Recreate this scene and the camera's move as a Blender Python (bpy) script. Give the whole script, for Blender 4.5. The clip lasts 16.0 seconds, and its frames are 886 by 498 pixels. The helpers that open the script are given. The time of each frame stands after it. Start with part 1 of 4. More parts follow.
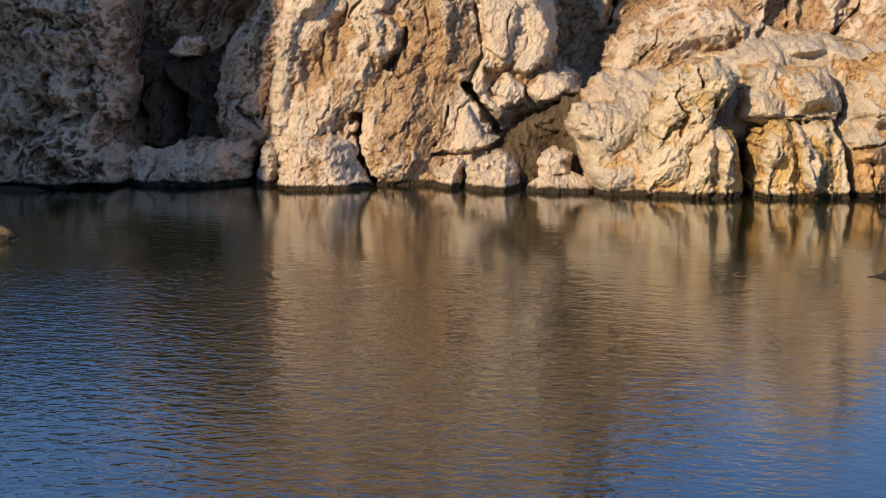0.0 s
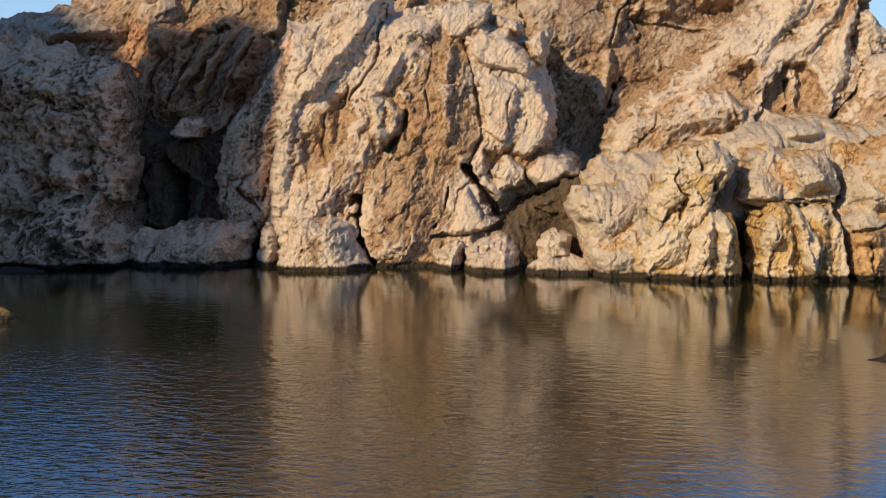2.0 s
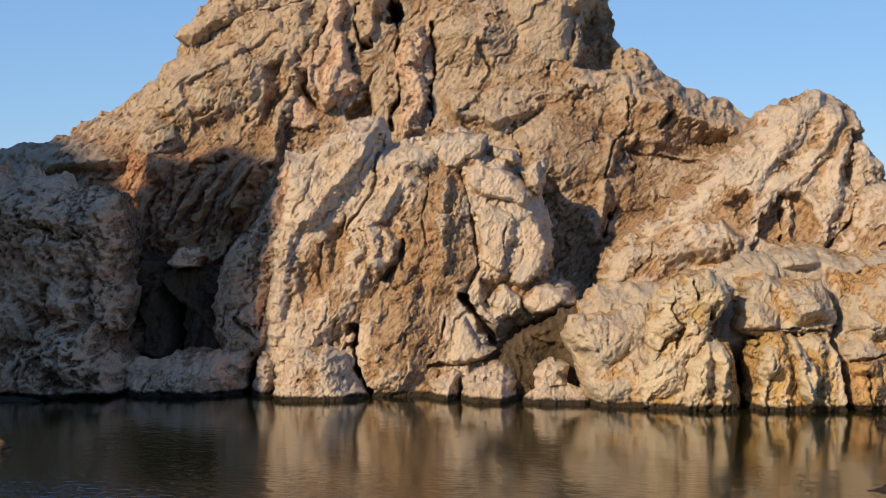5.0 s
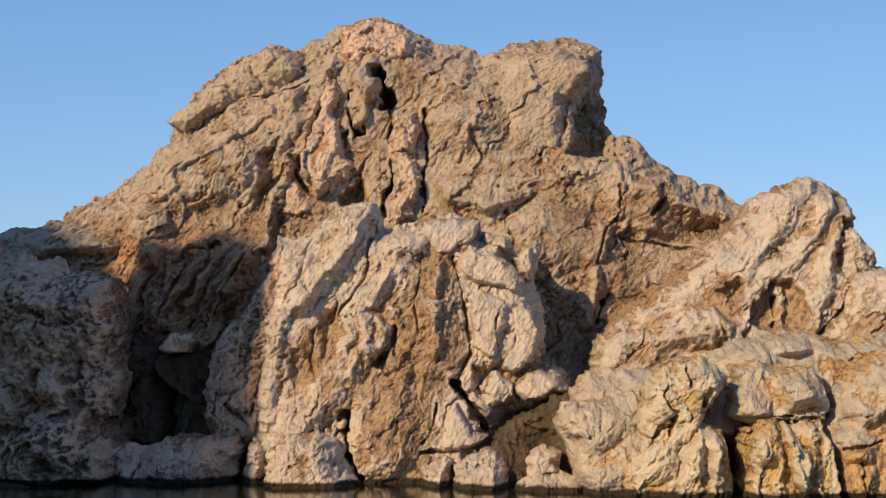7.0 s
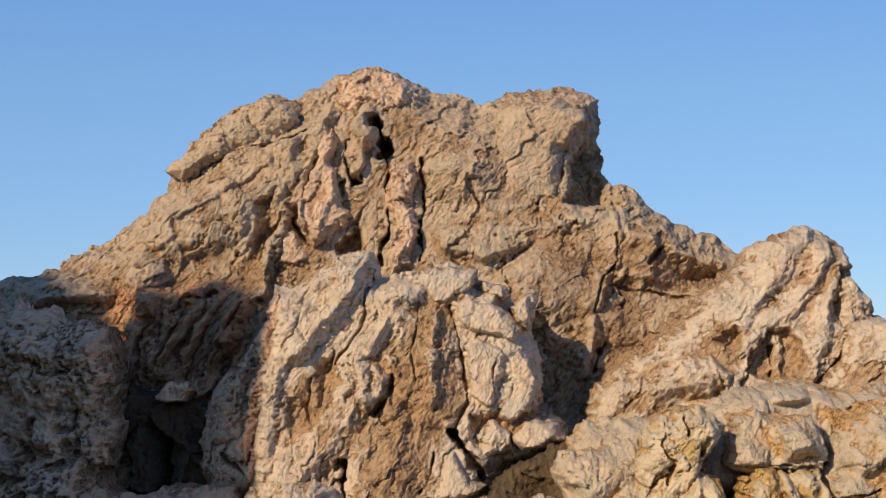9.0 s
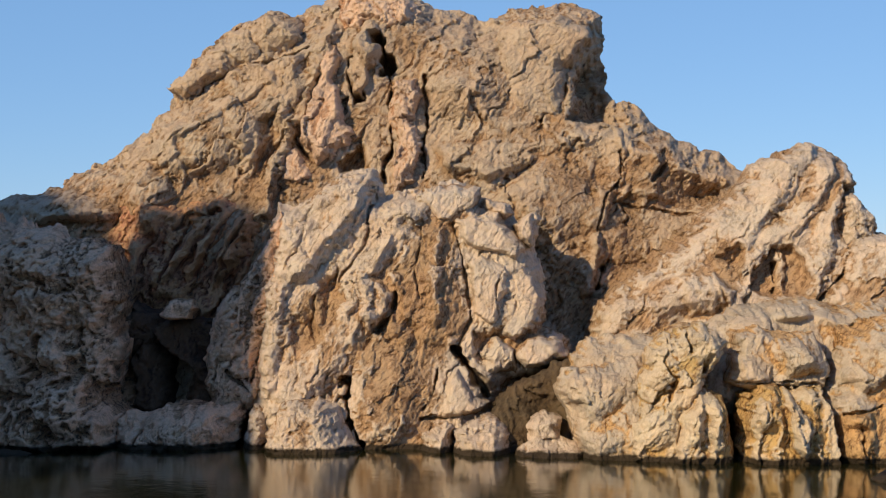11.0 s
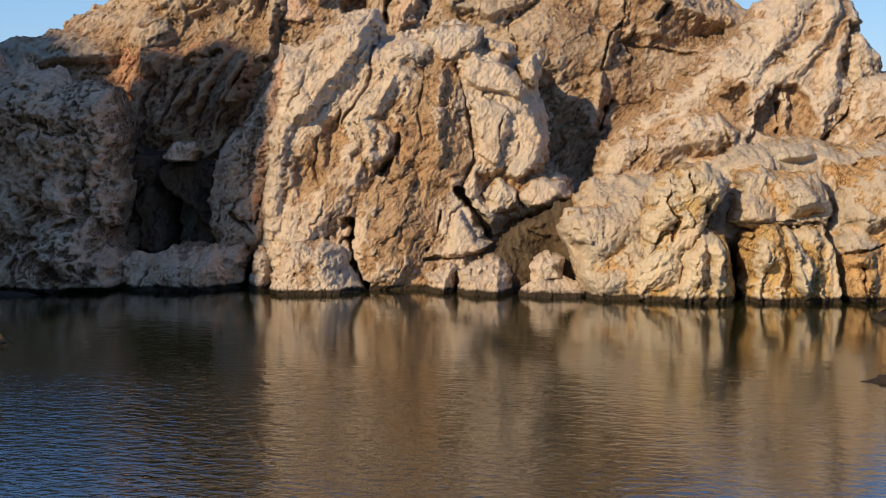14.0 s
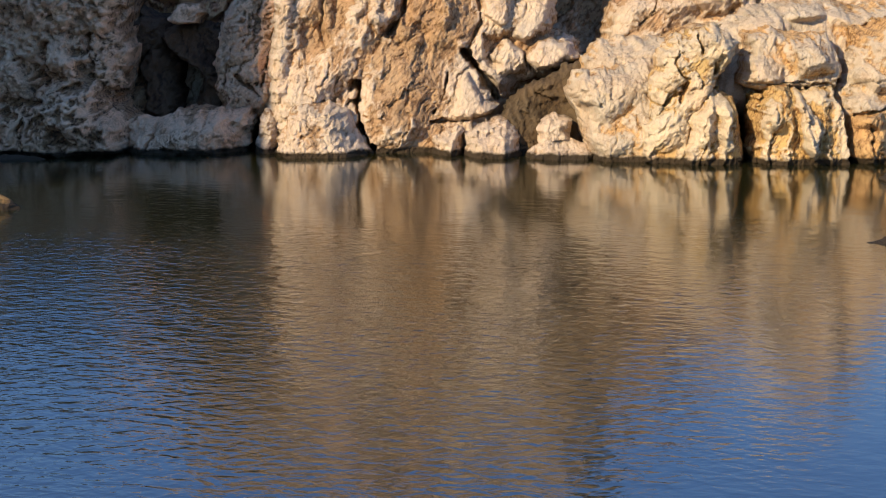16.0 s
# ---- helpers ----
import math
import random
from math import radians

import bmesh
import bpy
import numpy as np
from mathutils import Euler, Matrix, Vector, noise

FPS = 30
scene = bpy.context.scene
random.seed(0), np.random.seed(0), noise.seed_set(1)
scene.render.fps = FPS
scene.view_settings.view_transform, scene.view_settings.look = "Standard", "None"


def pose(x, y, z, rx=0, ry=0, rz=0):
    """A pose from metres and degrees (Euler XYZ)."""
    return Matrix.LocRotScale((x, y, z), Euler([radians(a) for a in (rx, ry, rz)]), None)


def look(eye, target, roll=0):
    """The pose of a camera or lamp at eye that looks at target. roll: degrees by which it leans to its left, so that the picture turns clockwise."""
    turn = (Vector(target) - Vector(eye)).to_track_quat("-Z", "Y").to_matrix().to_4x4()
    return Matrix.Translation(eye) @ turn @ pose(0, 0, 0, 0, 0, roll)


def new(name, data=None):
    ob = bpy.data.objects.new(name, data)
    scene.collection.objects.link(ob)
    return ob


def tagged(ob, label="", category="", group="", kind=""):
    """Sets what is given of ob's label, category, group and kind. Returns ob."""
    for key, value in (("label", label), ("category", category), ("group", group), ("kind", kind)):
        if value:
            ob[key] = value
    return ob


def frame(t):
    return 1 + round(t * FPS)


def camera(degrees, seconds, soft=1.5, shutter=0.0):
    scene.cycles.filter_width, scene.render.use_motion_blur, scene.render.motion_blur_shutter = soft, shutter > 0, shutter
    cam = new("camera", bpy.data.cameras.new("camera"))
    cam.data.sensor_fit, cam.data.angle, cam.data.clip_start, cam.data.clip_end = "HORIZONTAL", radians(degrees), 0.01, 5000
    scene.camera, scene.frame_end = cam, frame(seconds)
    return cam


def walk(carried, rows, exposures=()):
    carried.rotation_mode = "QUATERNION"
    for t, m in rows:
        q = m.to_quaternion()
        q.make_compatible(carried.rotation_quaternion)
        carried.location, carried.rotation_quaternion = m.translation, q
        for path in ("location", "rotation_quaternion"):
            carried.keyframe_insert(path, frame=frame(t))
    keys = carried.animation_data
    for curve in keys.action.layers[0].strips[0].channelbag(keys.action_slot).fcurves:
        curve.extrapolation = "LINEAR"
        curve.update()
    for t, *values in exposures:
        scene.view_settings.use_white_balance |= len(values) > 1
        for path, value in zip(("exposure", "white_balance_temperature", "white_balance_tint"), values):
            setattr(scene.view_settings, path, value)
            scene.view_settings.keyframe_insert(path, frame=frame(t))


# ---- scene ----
# ---- the camera: it stands still on the near shore and tilts up and down ----
cam = camera(29.0, 16.0, soft=1.15)
EYE = (0.0, 0.0, 6.0)


def aim(pan, tilt, roll):
    """Degrees: pan to the right, tilt upwards, lean to the left."""
    p, t = radians(pan), radians(tilt)
    way = Vector((math.sin(p) * math.cos(t), math.cos(p) * math.cos(t), math.sin(t)))
    return look(EYE, Vector(EYE) + way, roll)


walk(cam, [
    (0.0, aim(-0.380, -7.774, -0.113)),
    (0.5, aim(-0.375, -7.119, -0.027)),
    (1.0, aim(-0.367, -6.420, -0.121)),
    (1.5, aim(-0.361, -5.770, -0.056)),
    (2.0, aim(-0.361, -5.041, 0.036)),
    (2.5, aim(-0.347, -4.265, 0.067)),
    (3.0, aim(-0.301, -3.410, 0.079)),
    (3.5, aim(-0.302, -2.762, 0.013)),
    (4.0, aim(-0.299, -2.131, 0.014)),
    (6.5, aim(-0.087, 1.475, 0.179)),
    (7.0, aim(-0.000, 2.159, 0.196)),
    (7.5, aim(0.023, 2.818, 0.253)),
    (8.0, aim(0.089, 3.310, 0.225)),
    (8.2, aim(0.110, 3.470, 0.220)),
    (9.2, aim(0.080, 3.800, 0.170)),
    (10.3, aim(0.006, 2.950, 0.110)),
    (10.5, aim(0.003, 2.457, 0.103)),
    (11.0, aim(-0.011, 1.032, 0.112)),
    (11.5, aim(-0.025, -0.122, 0.123)),
    (12.0, aim(-0.049, -1.350, 0.152)),
    (12.5, aim(-0.068, -2.239, 0.059)),
    (13.0, aim(-0.079, -2.972, -0.007)),
    (13.5, aim(-0.099, -3.585, -0.020)),
    (14.0, aim(-0.118, -4.277, -0.112)),
    (14.5, aim(-0.136, -4.978, -0.236)),
    (15.0, aim(-0.179, -6.432, -0.279)),
    (15.5, aim(-0.291, -7.751, -0.308)),
    (16.0, aim(-0.374, -8.871, -0.312)),
], exposures=[(0.0, 0.58), (1.0, 0.44), (2.0, 0.39), (3.5, 0.33), (6.5, 0.27), (11.0, 0.27), (12.5, 0.31), (14.5, 0.35), (15.0, 0.48), (16.0, 0.79)])

# ---- sky and sun ----
SUN_WAY = Vector((-0.56, -0.68, 0.47)).normalized()      # towards the sun
world = bpy.data.worlds.new("World")
scene.world = world
world.use_nodes = True
wn = world.node_tree
sky = wn.nodes.new("ShaderNodeTexSky")
sky.sky_type = "NISHITA"
sky.sun_disc = False
sky.sun_elevation = math.asin(SUN_WAY.z)
sky.sun_rotation = math.atan2(SUN_WAY.x, SUN_WAY.y)
sky.altitude, sky.air_density, sky.dust_density, sky.ozone_density = 2000.0, 1.0, 0.5, 3.2
back = wn.nodes["Background"]
back.inputs["Strength"].default_value = 0.097
clear = wn.nodes.new("ShaderNodeMix")           # evens the sky out towards one clear blue
clear.data_type = "RGBA"
clear.inputs[0].default_value = 0.55
wn.links.new(sky.outputs["Color"], clear.inputs[6])
above = wn.nodes.new("ShaderNodeSeparateXYZ")
wn.links.new(wn.nodes.new("ShaderNodeTexCoord").outputs["Generated"], above.inputs[0])
depth = wn.nodes.new("ShaderNodeValToRGB")
depth.color_ramp.elements[0].position, depth.color_ramp.elements[0].color = 0.16, (1.58, 3.45, 6.6, 1)
depth.color_ramp.elements[1].position, depth.color_ramp.elements[1].color = 0.30, (0.75, 2.5, 7.2, 1)
depth.color_ramp.elements.new(0.60).color = (0.95, 2.2, 5.2, 1)
depth.color_ramp.elements.new(1.0).color = (0.5, 1.2, 3.2, 1)
wn.links.new(above.outputs["Z"], depth.inputs[0])
wn.links.new(depth.outputs[0], clear.inputs[7])
wn.links.new(clear.outputs[2], back.inputs["Color"])

sun = new("sun", bpy.data.lights.new("sun", "SUN"))
sun.data.energy, sun.data.angle, sun.data.color = 3.65, radians(1.2), (1.0, 0.785, 0.525)
sun.matrix_world = look(SUN_WAY * 100, (0, 0, 0))


# ---- noise on arrays ----
def cell_hash(i, j, seed):
    h = (i * 374761393 + j * 668265263 + seed * 974711 + 12345) & 0x7FFFFFFF
    h = ((h ^ (h >> 13)) * 1274126177) & 0x7FFFFFFF
    h = ((h ^ (h >> 15)) * 668265263) & 0x7FFFFFFF
    return ((h ^ (h >> 16)) & 0xFFFFF) / 1048575.0


def grad_noise(x, y, seed=0):
    i, j = np.floor(x).astype(np.int64), np.floor(y).astype(np.int64)
    fx, fy = x - i, y - j
    u, v = fx * fx * fx * (fx * (fx * 6 - 15) + 10), fy * fy * fy * (fy * (fy * 6 - 15) + 10)

    def corner(a, b):
        ang = cell_hash(i + a, j + b, seed) * 6.2831853
        return np.cos(ang) * (fx - a) + np.sin(ang) * (fy - b)
    lo = corner(0, 0) * (1 - u) + corner(1, 0) * u
    hi = corner(0, 1) * (1 - u) + corner(1, 1) * u
    return (lo * (1 - v) + hi * v) * 1.5


def fbm(x, y, seed=0, octaves=4, gain=0.5, ridged=False):
    total, amp = np.zeros_like(x), 1.0
    for k in range(octaves):
        n = grad_noise(x * 2.03 ** k + 13.7 * k, y * 2.03 ** k - 7.3 * k, seed + k)
        total += amp * ((1 - 2 * np.abs(n)) if ridged else n)
        amp *= gain
    return total


def cells(x, y, seed=0):
    """Broken-stone pattern: the gap to the next piece, the piece's own random, and the offset from its middle."""
    i, j = np.floor(x).astype(np.int64), np.floor(y).astype(np.int64)
    f1 = np.full(x.shape, 9.0)
    f2, own, ox, oy = f1.copy(), np.zeros_like(x), np.zeros_like(x), np.zeros_like(x)
    for a in (-1, 0, 1):
        for b in (-1, 0, 1):
            px = i + a + 0.15 + 0.7 * cell_hash(i + a, j + b, seed) - x
            py = j + b + 0.15 + 0.7 * cell_hash(i + a, j + b, seed + 71) - y
            d = np.hypot(px, py)
            near = d < f1
            f2 = np.where(near, f1, np.minimum(f2, d))
            f1 = np.where(near, d, f1)
            own = np.where(near, cell_hash(i + a, j + b, seed + 143), own)
            ox, oy = np.where(near, -px, ox), np.where(near, -py, oy)
    return f2 - f1, own, ox, oy


def inside(x, z, outline, seed=0):
    """Signed distance into a closed outline, positive inside, and the same with a slope of its own for each side, as on hewn stone."""
    dist, hewn, odd = np.full(x.shape, 1e9), np.full(x.shape, 1e9), np.zeros(x.shape, bool)
    for k, ((ax, az), (bx, bz)) in enumerate(zip(outline, outline[1:] + outline[:1])):
        ex, ez = bx - ax, bz - az
        t = np.clip(((x - ax) * ex + (z - az) * ez) / (ex * ex + ez * ez + 1e-9), 0, 1)
        far = np.hypot(x - ax - t * ex, z - az - t * ez)
        dist = np.minimum(dist, far)
        hewn = np.minimum(hewn, far * (0.75 + 1.25 * cell_hash(k, 3, seed)))
        cross = ((az > z) != (bz > z)) & (x < (z - az) / (bz - az + 1e-12) * ex + ax)
        odd ^= cross
    return np.where(odd, dist, -dist), np.where(odd, hewn, 0)


def blur(a, n):
    for axis in (0, 1):
        pad = [(0, 0), (0, 0)]
        pad[axis] = (n + 1, n)
        c = np.cumsum(np.pad(a, pad, mode="edge"), axis=axis)
        lo, hi = [slice(None)] * 2, [slice(None)] * 2
        lo[axis], hi[axis] = slice(0, -2 * n - 1), slice(2 * n + 1, None)
        a = (c[tuple(hi)] - c[tuple(lo)]) / (2 * n + 1)
    return a


# ---- materials ----
def shader(name):
    m = bpy.data.materials.new(name)
    m.use_nodes = True
    nt = m.node_tree
    return m, nt, nt.nodes["Principled BSDF"]


def node(nt, kind, **sockets):
    n = nt.nodes.new(kind)
    for key, value in sockets.items():
        s = n.inputs[key.replace("_", " ")]
        if isinstance(value, bpy.types.NodeSocket):
            nt.links.new(value, s)
        else:
            s.default_value = value
    return n


def mix(nt, factor, a, b, blend="MIX"):
    n = nt.nodes.new("ShaderNodeMix")
    n.data_type, n.blend_type = "RGBA", blend
    for key, value in ((0, factor), (6, a), (7, b)):
        if isinstance(value, bpy.types.NodeSocket):
            nt.links.new(value, n.inputs[key])
        else:
            n.inputs[key].default_value = value
    return n.outputs[2]


def ramp(nt, source, *stops):
    n = nt.nodes.new("ShaderNodeValToRGB")
    nt.links.new(source, n.inputs[0])
    for k, (at, value) in enumerate(stops):
        e = n.color_ramp.elements[k] if k < 2 else n.color_ramp.elements.new(at)
        e.position, e.color = at, (value, value, value, 1) if isinstance(value, float) else (*value, 1)
    return n.outputs[0]


def limestone(name, pale, warm, deep, wrinkled=0.32, turn=35, bold=1.1):
    """Weathered limestone: pale where it is bare, iron-stained and darkened like shade along the rock's own values,
    dark with weed at the waterline.
    """
    m, nt, out = shader(name)
    pos = nt.nodes.new("ShaderNodeNewGeometry").outputs["Position"]
    att = nt.nodes.new("ShaderNodeAttribute")
    att.attribute_name = "stain_shade"
    big = node(nt, "ShaderNodeTexNoise", Vector=pos, Scale=0.55, Detail=6.0, Roughness=0.6).outputs["Fac"]
    mid = node(nt, "ShaderNodeTexNoise", Vector=pos, Scale=2.6, Detail=8.0, Roughness=0.68).outputs["Fac"]
    fine = node(nt, "ShaderNodeTexNoise", Vector=pos, Scale=14.0, Detail=6.0, Roughness=0.7).outputs["Fac"]
    run = node(nt, "ShaderNodeMapping", Vector=pos, Scale=(2.2, 2.2, 0.35)).outputs[0]
    streak = node(nt, "ShaderNodeTexNoise", Vector=run, Scale=1.3, Detail=5.0, Roughness=0.6).outputs["Fac"]
    colour = mix(nt, ramp(nt, mid, (0.35, 0.0), (0.7, 1.0)), (*pale, 1), tuple(c * 0.87 for c in pale) + (1,))
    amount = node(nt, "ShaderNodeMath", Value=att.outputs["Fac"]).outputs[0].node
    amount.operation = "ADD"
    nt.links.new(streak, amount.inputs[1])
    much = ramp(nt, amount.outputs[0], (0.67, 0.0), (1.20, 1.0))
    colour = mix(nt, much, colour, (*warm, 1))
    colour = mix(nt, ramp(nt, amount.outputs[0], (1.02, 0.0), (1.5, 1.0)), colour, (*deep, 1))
    colour = mix(nt, ramp(nt, big, (0.55, 0.0), (0.75, 0.25)), colour, tuple(c * 0.55 for c in pale) + (1,))
    tone = node(nt, "ShaderNodeTexNoise", Vector=pos, Scale=0.75, Detail=5.0, Roughness=0.65).outputs["Color"]
    tone = mix(nt, ramp(nt, tone, (0.40, 0.0), (0.60, 1.0)), (1.04, 0.97, 0.90, 1), (0.99, 1.01, 1.0, 1))
    colour = mix(nt, 1.0, colour, tone, "MULTIPLY")
    colour = mix(nt, ramp(nt, fine, (0.3, 0.85), (0.6, 1.0)), (0.0, 0.0, 0.0, 1), colour)
    bent = node(nt, "ShaderNodeTexNoise", Vector=pos, Scale=1.8, Detail=4.0).outputs["Color"]
    warped = mix(nt, 0.55, pos, bent, "LINEAR_LIGHT")
    web = nt.nodes.new("ShaderNodeTexVoronoi")
    web.feature = "DISTANCE_TO_EDGE"
    web.inputs["Scale"].default_value = 1.5
    nt.links.new(warped, web.inputs["Vector"])
    where = ramp(nt, node(nt, "ShaderNodeTexNoise", Vector=pos, Scale=0.9, Detail=3.0).outputs["Fac"], (0.52, 0.0), (0.74, 0.45))
    hair = ramp(nt, web.outputs["Distance"], (0.0, 1.0), (0.05, 0.0))
    hair = mix(nt, 1.0, hair, where, "MULTIPLY")
    colour = mix(nt, hair, colour, tuple(c * 0.45 for c in deep) + (1,))
    speck = ramp(nt, node(nt, "ShaderNodeTexNoise", Vector=pos, Scale=5.0, Detail=7.0, Roughness=0.75).outputs["Fac"], (0.54, 0.0), (0.72, 0.3))
    colour = mix(nt, speck, colour, tuple(c * 0.8 for c in deep) + (1,))
    along = node(nt, "ShaderNodeMapping", Vector=pos, Rotation=(0.0, radians(turn), 0.0), Scale=(0.75, 1.0, 1.9))
    along.vector_type = "TEXTURE"
    # brown mottles of iron and lichen, also standing in for fine shadow, in the stained parts most
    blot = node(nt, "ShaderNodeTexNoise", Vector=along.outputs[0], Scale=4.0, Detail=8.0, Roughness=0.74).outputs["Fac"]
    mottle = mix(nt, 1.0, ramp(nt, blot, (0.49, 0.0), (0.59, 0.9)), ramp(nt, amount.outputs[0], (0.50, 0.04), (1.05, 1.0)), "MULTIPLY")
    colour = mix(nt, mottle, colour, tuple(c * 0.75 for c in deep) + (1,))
    # winding wrinkles, dirt and crease shade in their colour, dense here and absent there
    tilted = node(nt, "ShaderNodeMapping", Vector=pos, Rotation=(0.0, radians(turn), 0.0), Scale=(1.5, 1.0, 0.75)).outputs[0]
    lines = []
    for size, thin in ((1.5, 0.020), (3.4, 0.034)):
        wave = node(nt, "ShaderNodeTexNoise", Vector=tilted, Scale=size, Detail=3.0, Roughness=0.55, Distortion=0.9).outputs["Fac"]
        away = nt.nodes.new("ShaderNodeMath")
        away.operation = "SUBTRACT"
        nt.links.new(wave, away.inputs[0])
        away.inputs[1].default_value = 0.5
        size_of = nt.nodes.new("ShaderNodeMath")
        size_of.operation = "ABSOLUTE"
        nt.links.new(away.outputs[0], size_of.inputs[0])
        lines.append(ramp(nt, size_of.outputs[0], (0.0, 1.0), (thin * bold, 0.0)))
    wrinkle = mix(nt, 1.0, lines[0], lines[1], "LIGHTEN")
    patch = ramp(nt, node(nt, "ShaderNodeTexNoise", Vector=pos, Scale=1.1, Detail=4.0, Roughness=0.6).outputs["Fac"], (0.40, 0.0), (0.62, wrinkled))
    wrinkle = mix(nt, 1.0, wrinkle, patch, "MULTIPLY")
    colour = mix(nt, wrinkle, colour, tuple(c * 0.8 for c in deep) + (1,))
    # weed and wet stone along the water
    high = node(nt, "ShaderNodeSeparateXYZ", Vector=pos).outputs["Z"]
    lift = nt.nodes.new("ShaderNodeMath")
    lift.operation = "MULTIPLY_ADD"
    nt.links.new(mid, lift.inputs[0])
    lift.inputs[1].default_value = -0.30
    nt.links.new(high, lift.inputs[2])
    weed = ramp(nt, lift.outputs[0], (0.0, 1.0), (0.09, 0.0))
    colour = mix(nt, weed, colour, (0.045, 0.032, 0.018, 1))
    nt.links.new(colour, out.inputs["Base Color"])
    out.inputs["Roughness"].default_value = 0.9
    out.inputs["Specular IOR Level"].default_value = 0.25
    grain = node(nt, "ShaderNodeTexNoise", Vector=along.outputs[0], Scale=6.5, Detail=7.0, Roughness=0.59).outputs["Fac"]
    bump = node(nt, "ShaderNodeBump", Height=grain, Strength=1.0, Distance=0.13)
    cut = node(nt, "ShaderNodeBump", Height=hair, Strength=1.0, Distance=0.08, Normal=bump.outputs[0])
    cut.invert = True
    bump = node(nt, "ShaderNodeBump", Height=wrinkle, Strength=1.0, Distance=0.05, Normal=cut.outputs[0])
    bump.invert = True
    nt.links.new(bump.outputs[0], out.inputs["Normal"])
    return m


PALE_STONE = limestone("pale_limestone", (0.69, 0.568, 0.43), (0.48, 0.325, 0.185), (0.22, 0.12, 0.058))
HILL_STONE = limestone("hill_limestone", (0.56, 0.44, 0.31), (0.42, 0.285, 0.165), (0.21, 0.115, 0.055))
# limestone for shaded rock: warmed against blue shade, crevice shade in the dark tone
GREY_STONE = limestone("grey_limestone", (0.88, 0.59, 0.385), (0.47, 0.285, 0.16), (0.07, 0.042, 0.026), 0.35, 60, 1.1)


def water_material():
    m, nt, out = shader("pool_water")
    pos = nt.nodes.new("ShaderNodeNewGeometry").outputs["Position"]
    out.inputs["Base Color"].default_value = (0.015, 0.016, 0.005, 1)
    out.inputs["Roughness"].default_value = 0.09
    out.inputs["IOR"].default_value = 1.83
    # two trains of short wind ripples that cross, over a faint swell
    trains = []
    for turn in (-24, 22):
        train = node(nt, "ShaderNodeMapping", Vector=pos, Scale=(1.0, 0.55, 1.0), Rotation=(0, 0, radians(turn)))
        train.vector_type = "TEXTURE"
        trains.append(train.outputs[0])
    small = node(nt, "ShaderNodeTexNoise", Vector=trains[0], Scale=2.1, Detail=2.5, Roughness=0.5, Distortion=0.4).outputs["Fac"]
    cross = node(nt, "ShaderNodeTexNoise", Vector=trains[1], Scale=3.1, Detail=1.5, Roughness=0.45, Distortion=0.4).outputs["Fac"]
    swell = node(nt, "ShaderNodeTexNoise", Vector=trains[0], Scale=0.6, Detail=1.0, Roughness=0.5).outputs["Fac"]
    gust = node(nt, "ShaderNodeTexNoise", Vector=pos, Scale=0.13, Detail=4.0).outputs["Fac"]
    # the breeze crosses the middle of the pool from one side; the water lies calmer under the rocks and near the shore
    place = node(nt, "ShaderNodeSeparateXYZ", Vector=pos)
    wind = nt.nodes.new("ShaderNodeMath")
    wind.operation = "MULTIPLY_ADD"
    nt.links.new(place.outputs["X"], wind.inputs[0])
    wind.inputs[1].default_value = -0.035
    nt.links.new(gust, wind.inputs[2])
    reach = nt.nodes.new("ShaderNodeMath")
    reach.operation = "MULTIPLY"
    nt.links.new(place.outputs["Y"], reach.inputs[0])
    reach.inputs[1].default_value = 1 / 70
    lane = ramp(nt, reach.outputs[0], (0.24, 0.30), (0.34, 0.8), (0.52, 1.0), (0.62, 0.30), (0.74, 0.13))
    force = mix(nt, 1.0, ramp(nt, wind.outputs[0], (0.25, 0.22), (0.85, 1.0)), lane, "MULTIPLY")
    b1 = node(nt, "ShaderNodeBump", Height=swell, Strength=1.0, Distance=0.006)
    b2 = node(nt, "ShaderNodeBump", Height=small, Strength=force, Distance=0.042, Normal=b1.outputs[0])
    b2 = node(nt, "ShaderNodeBump", Height=cross, Strength=force, Distance=0.022, Normal=b2.outputs[0])
    nt.links.new(b2.outputs[0], out.inputs["Normal"])
    return m


CREAM_STONE = limestone("cream_limestone", (0.615, 0.515, 0.38), (0.60, 0.39, 0.18), (0.27, 0.14, 0.06))
RUST_STONE = limestone("rust_stained_limestone", (0.66, 0.39, 0.21), (0.46, 0.24, 0.145), (0.15, 0.072, 0.037))
YELLOW_STONE = limestone("yellow_limestone", (0.70, 0.58, 0.40), (0.60, 0.41, 0.17), (0.27, 0.13, 0.05))
# recess rock, coloured dark to put the hollow's shade into it
RECESS_SHADE_STONE = limestone("recess_shade_stone", (0.15, 0.09, 0.053), (0.09, 0.05, 0.034), (0.045, 0.03, 0.02))
RED_STONE = limestone("reddish_limestone", (0.72, 0.53, 0.38), (0.53, 0.315, 0.18), (0.24, 0.115, 0.06), 0.3)
OCHRE_STONE = limestone("ochre_stone", (0.50, 0.34, 0.13), (0.42, 0.22, 0.08), (0.08, 0.035, 0.025))
DARK_STONE = limestone("dark_wet_stone", (0.010, 0.008, 0.011), (0.010, 0.008, 0.009), (0.006, 0.005, 0.006))
WET_STONE = limestone("wet_algae_stone", (0.14, 0.10, 0.056), (0.095, 0.065, 0.034), (0.05, 0.033, 0.018))
WATER = water_material()


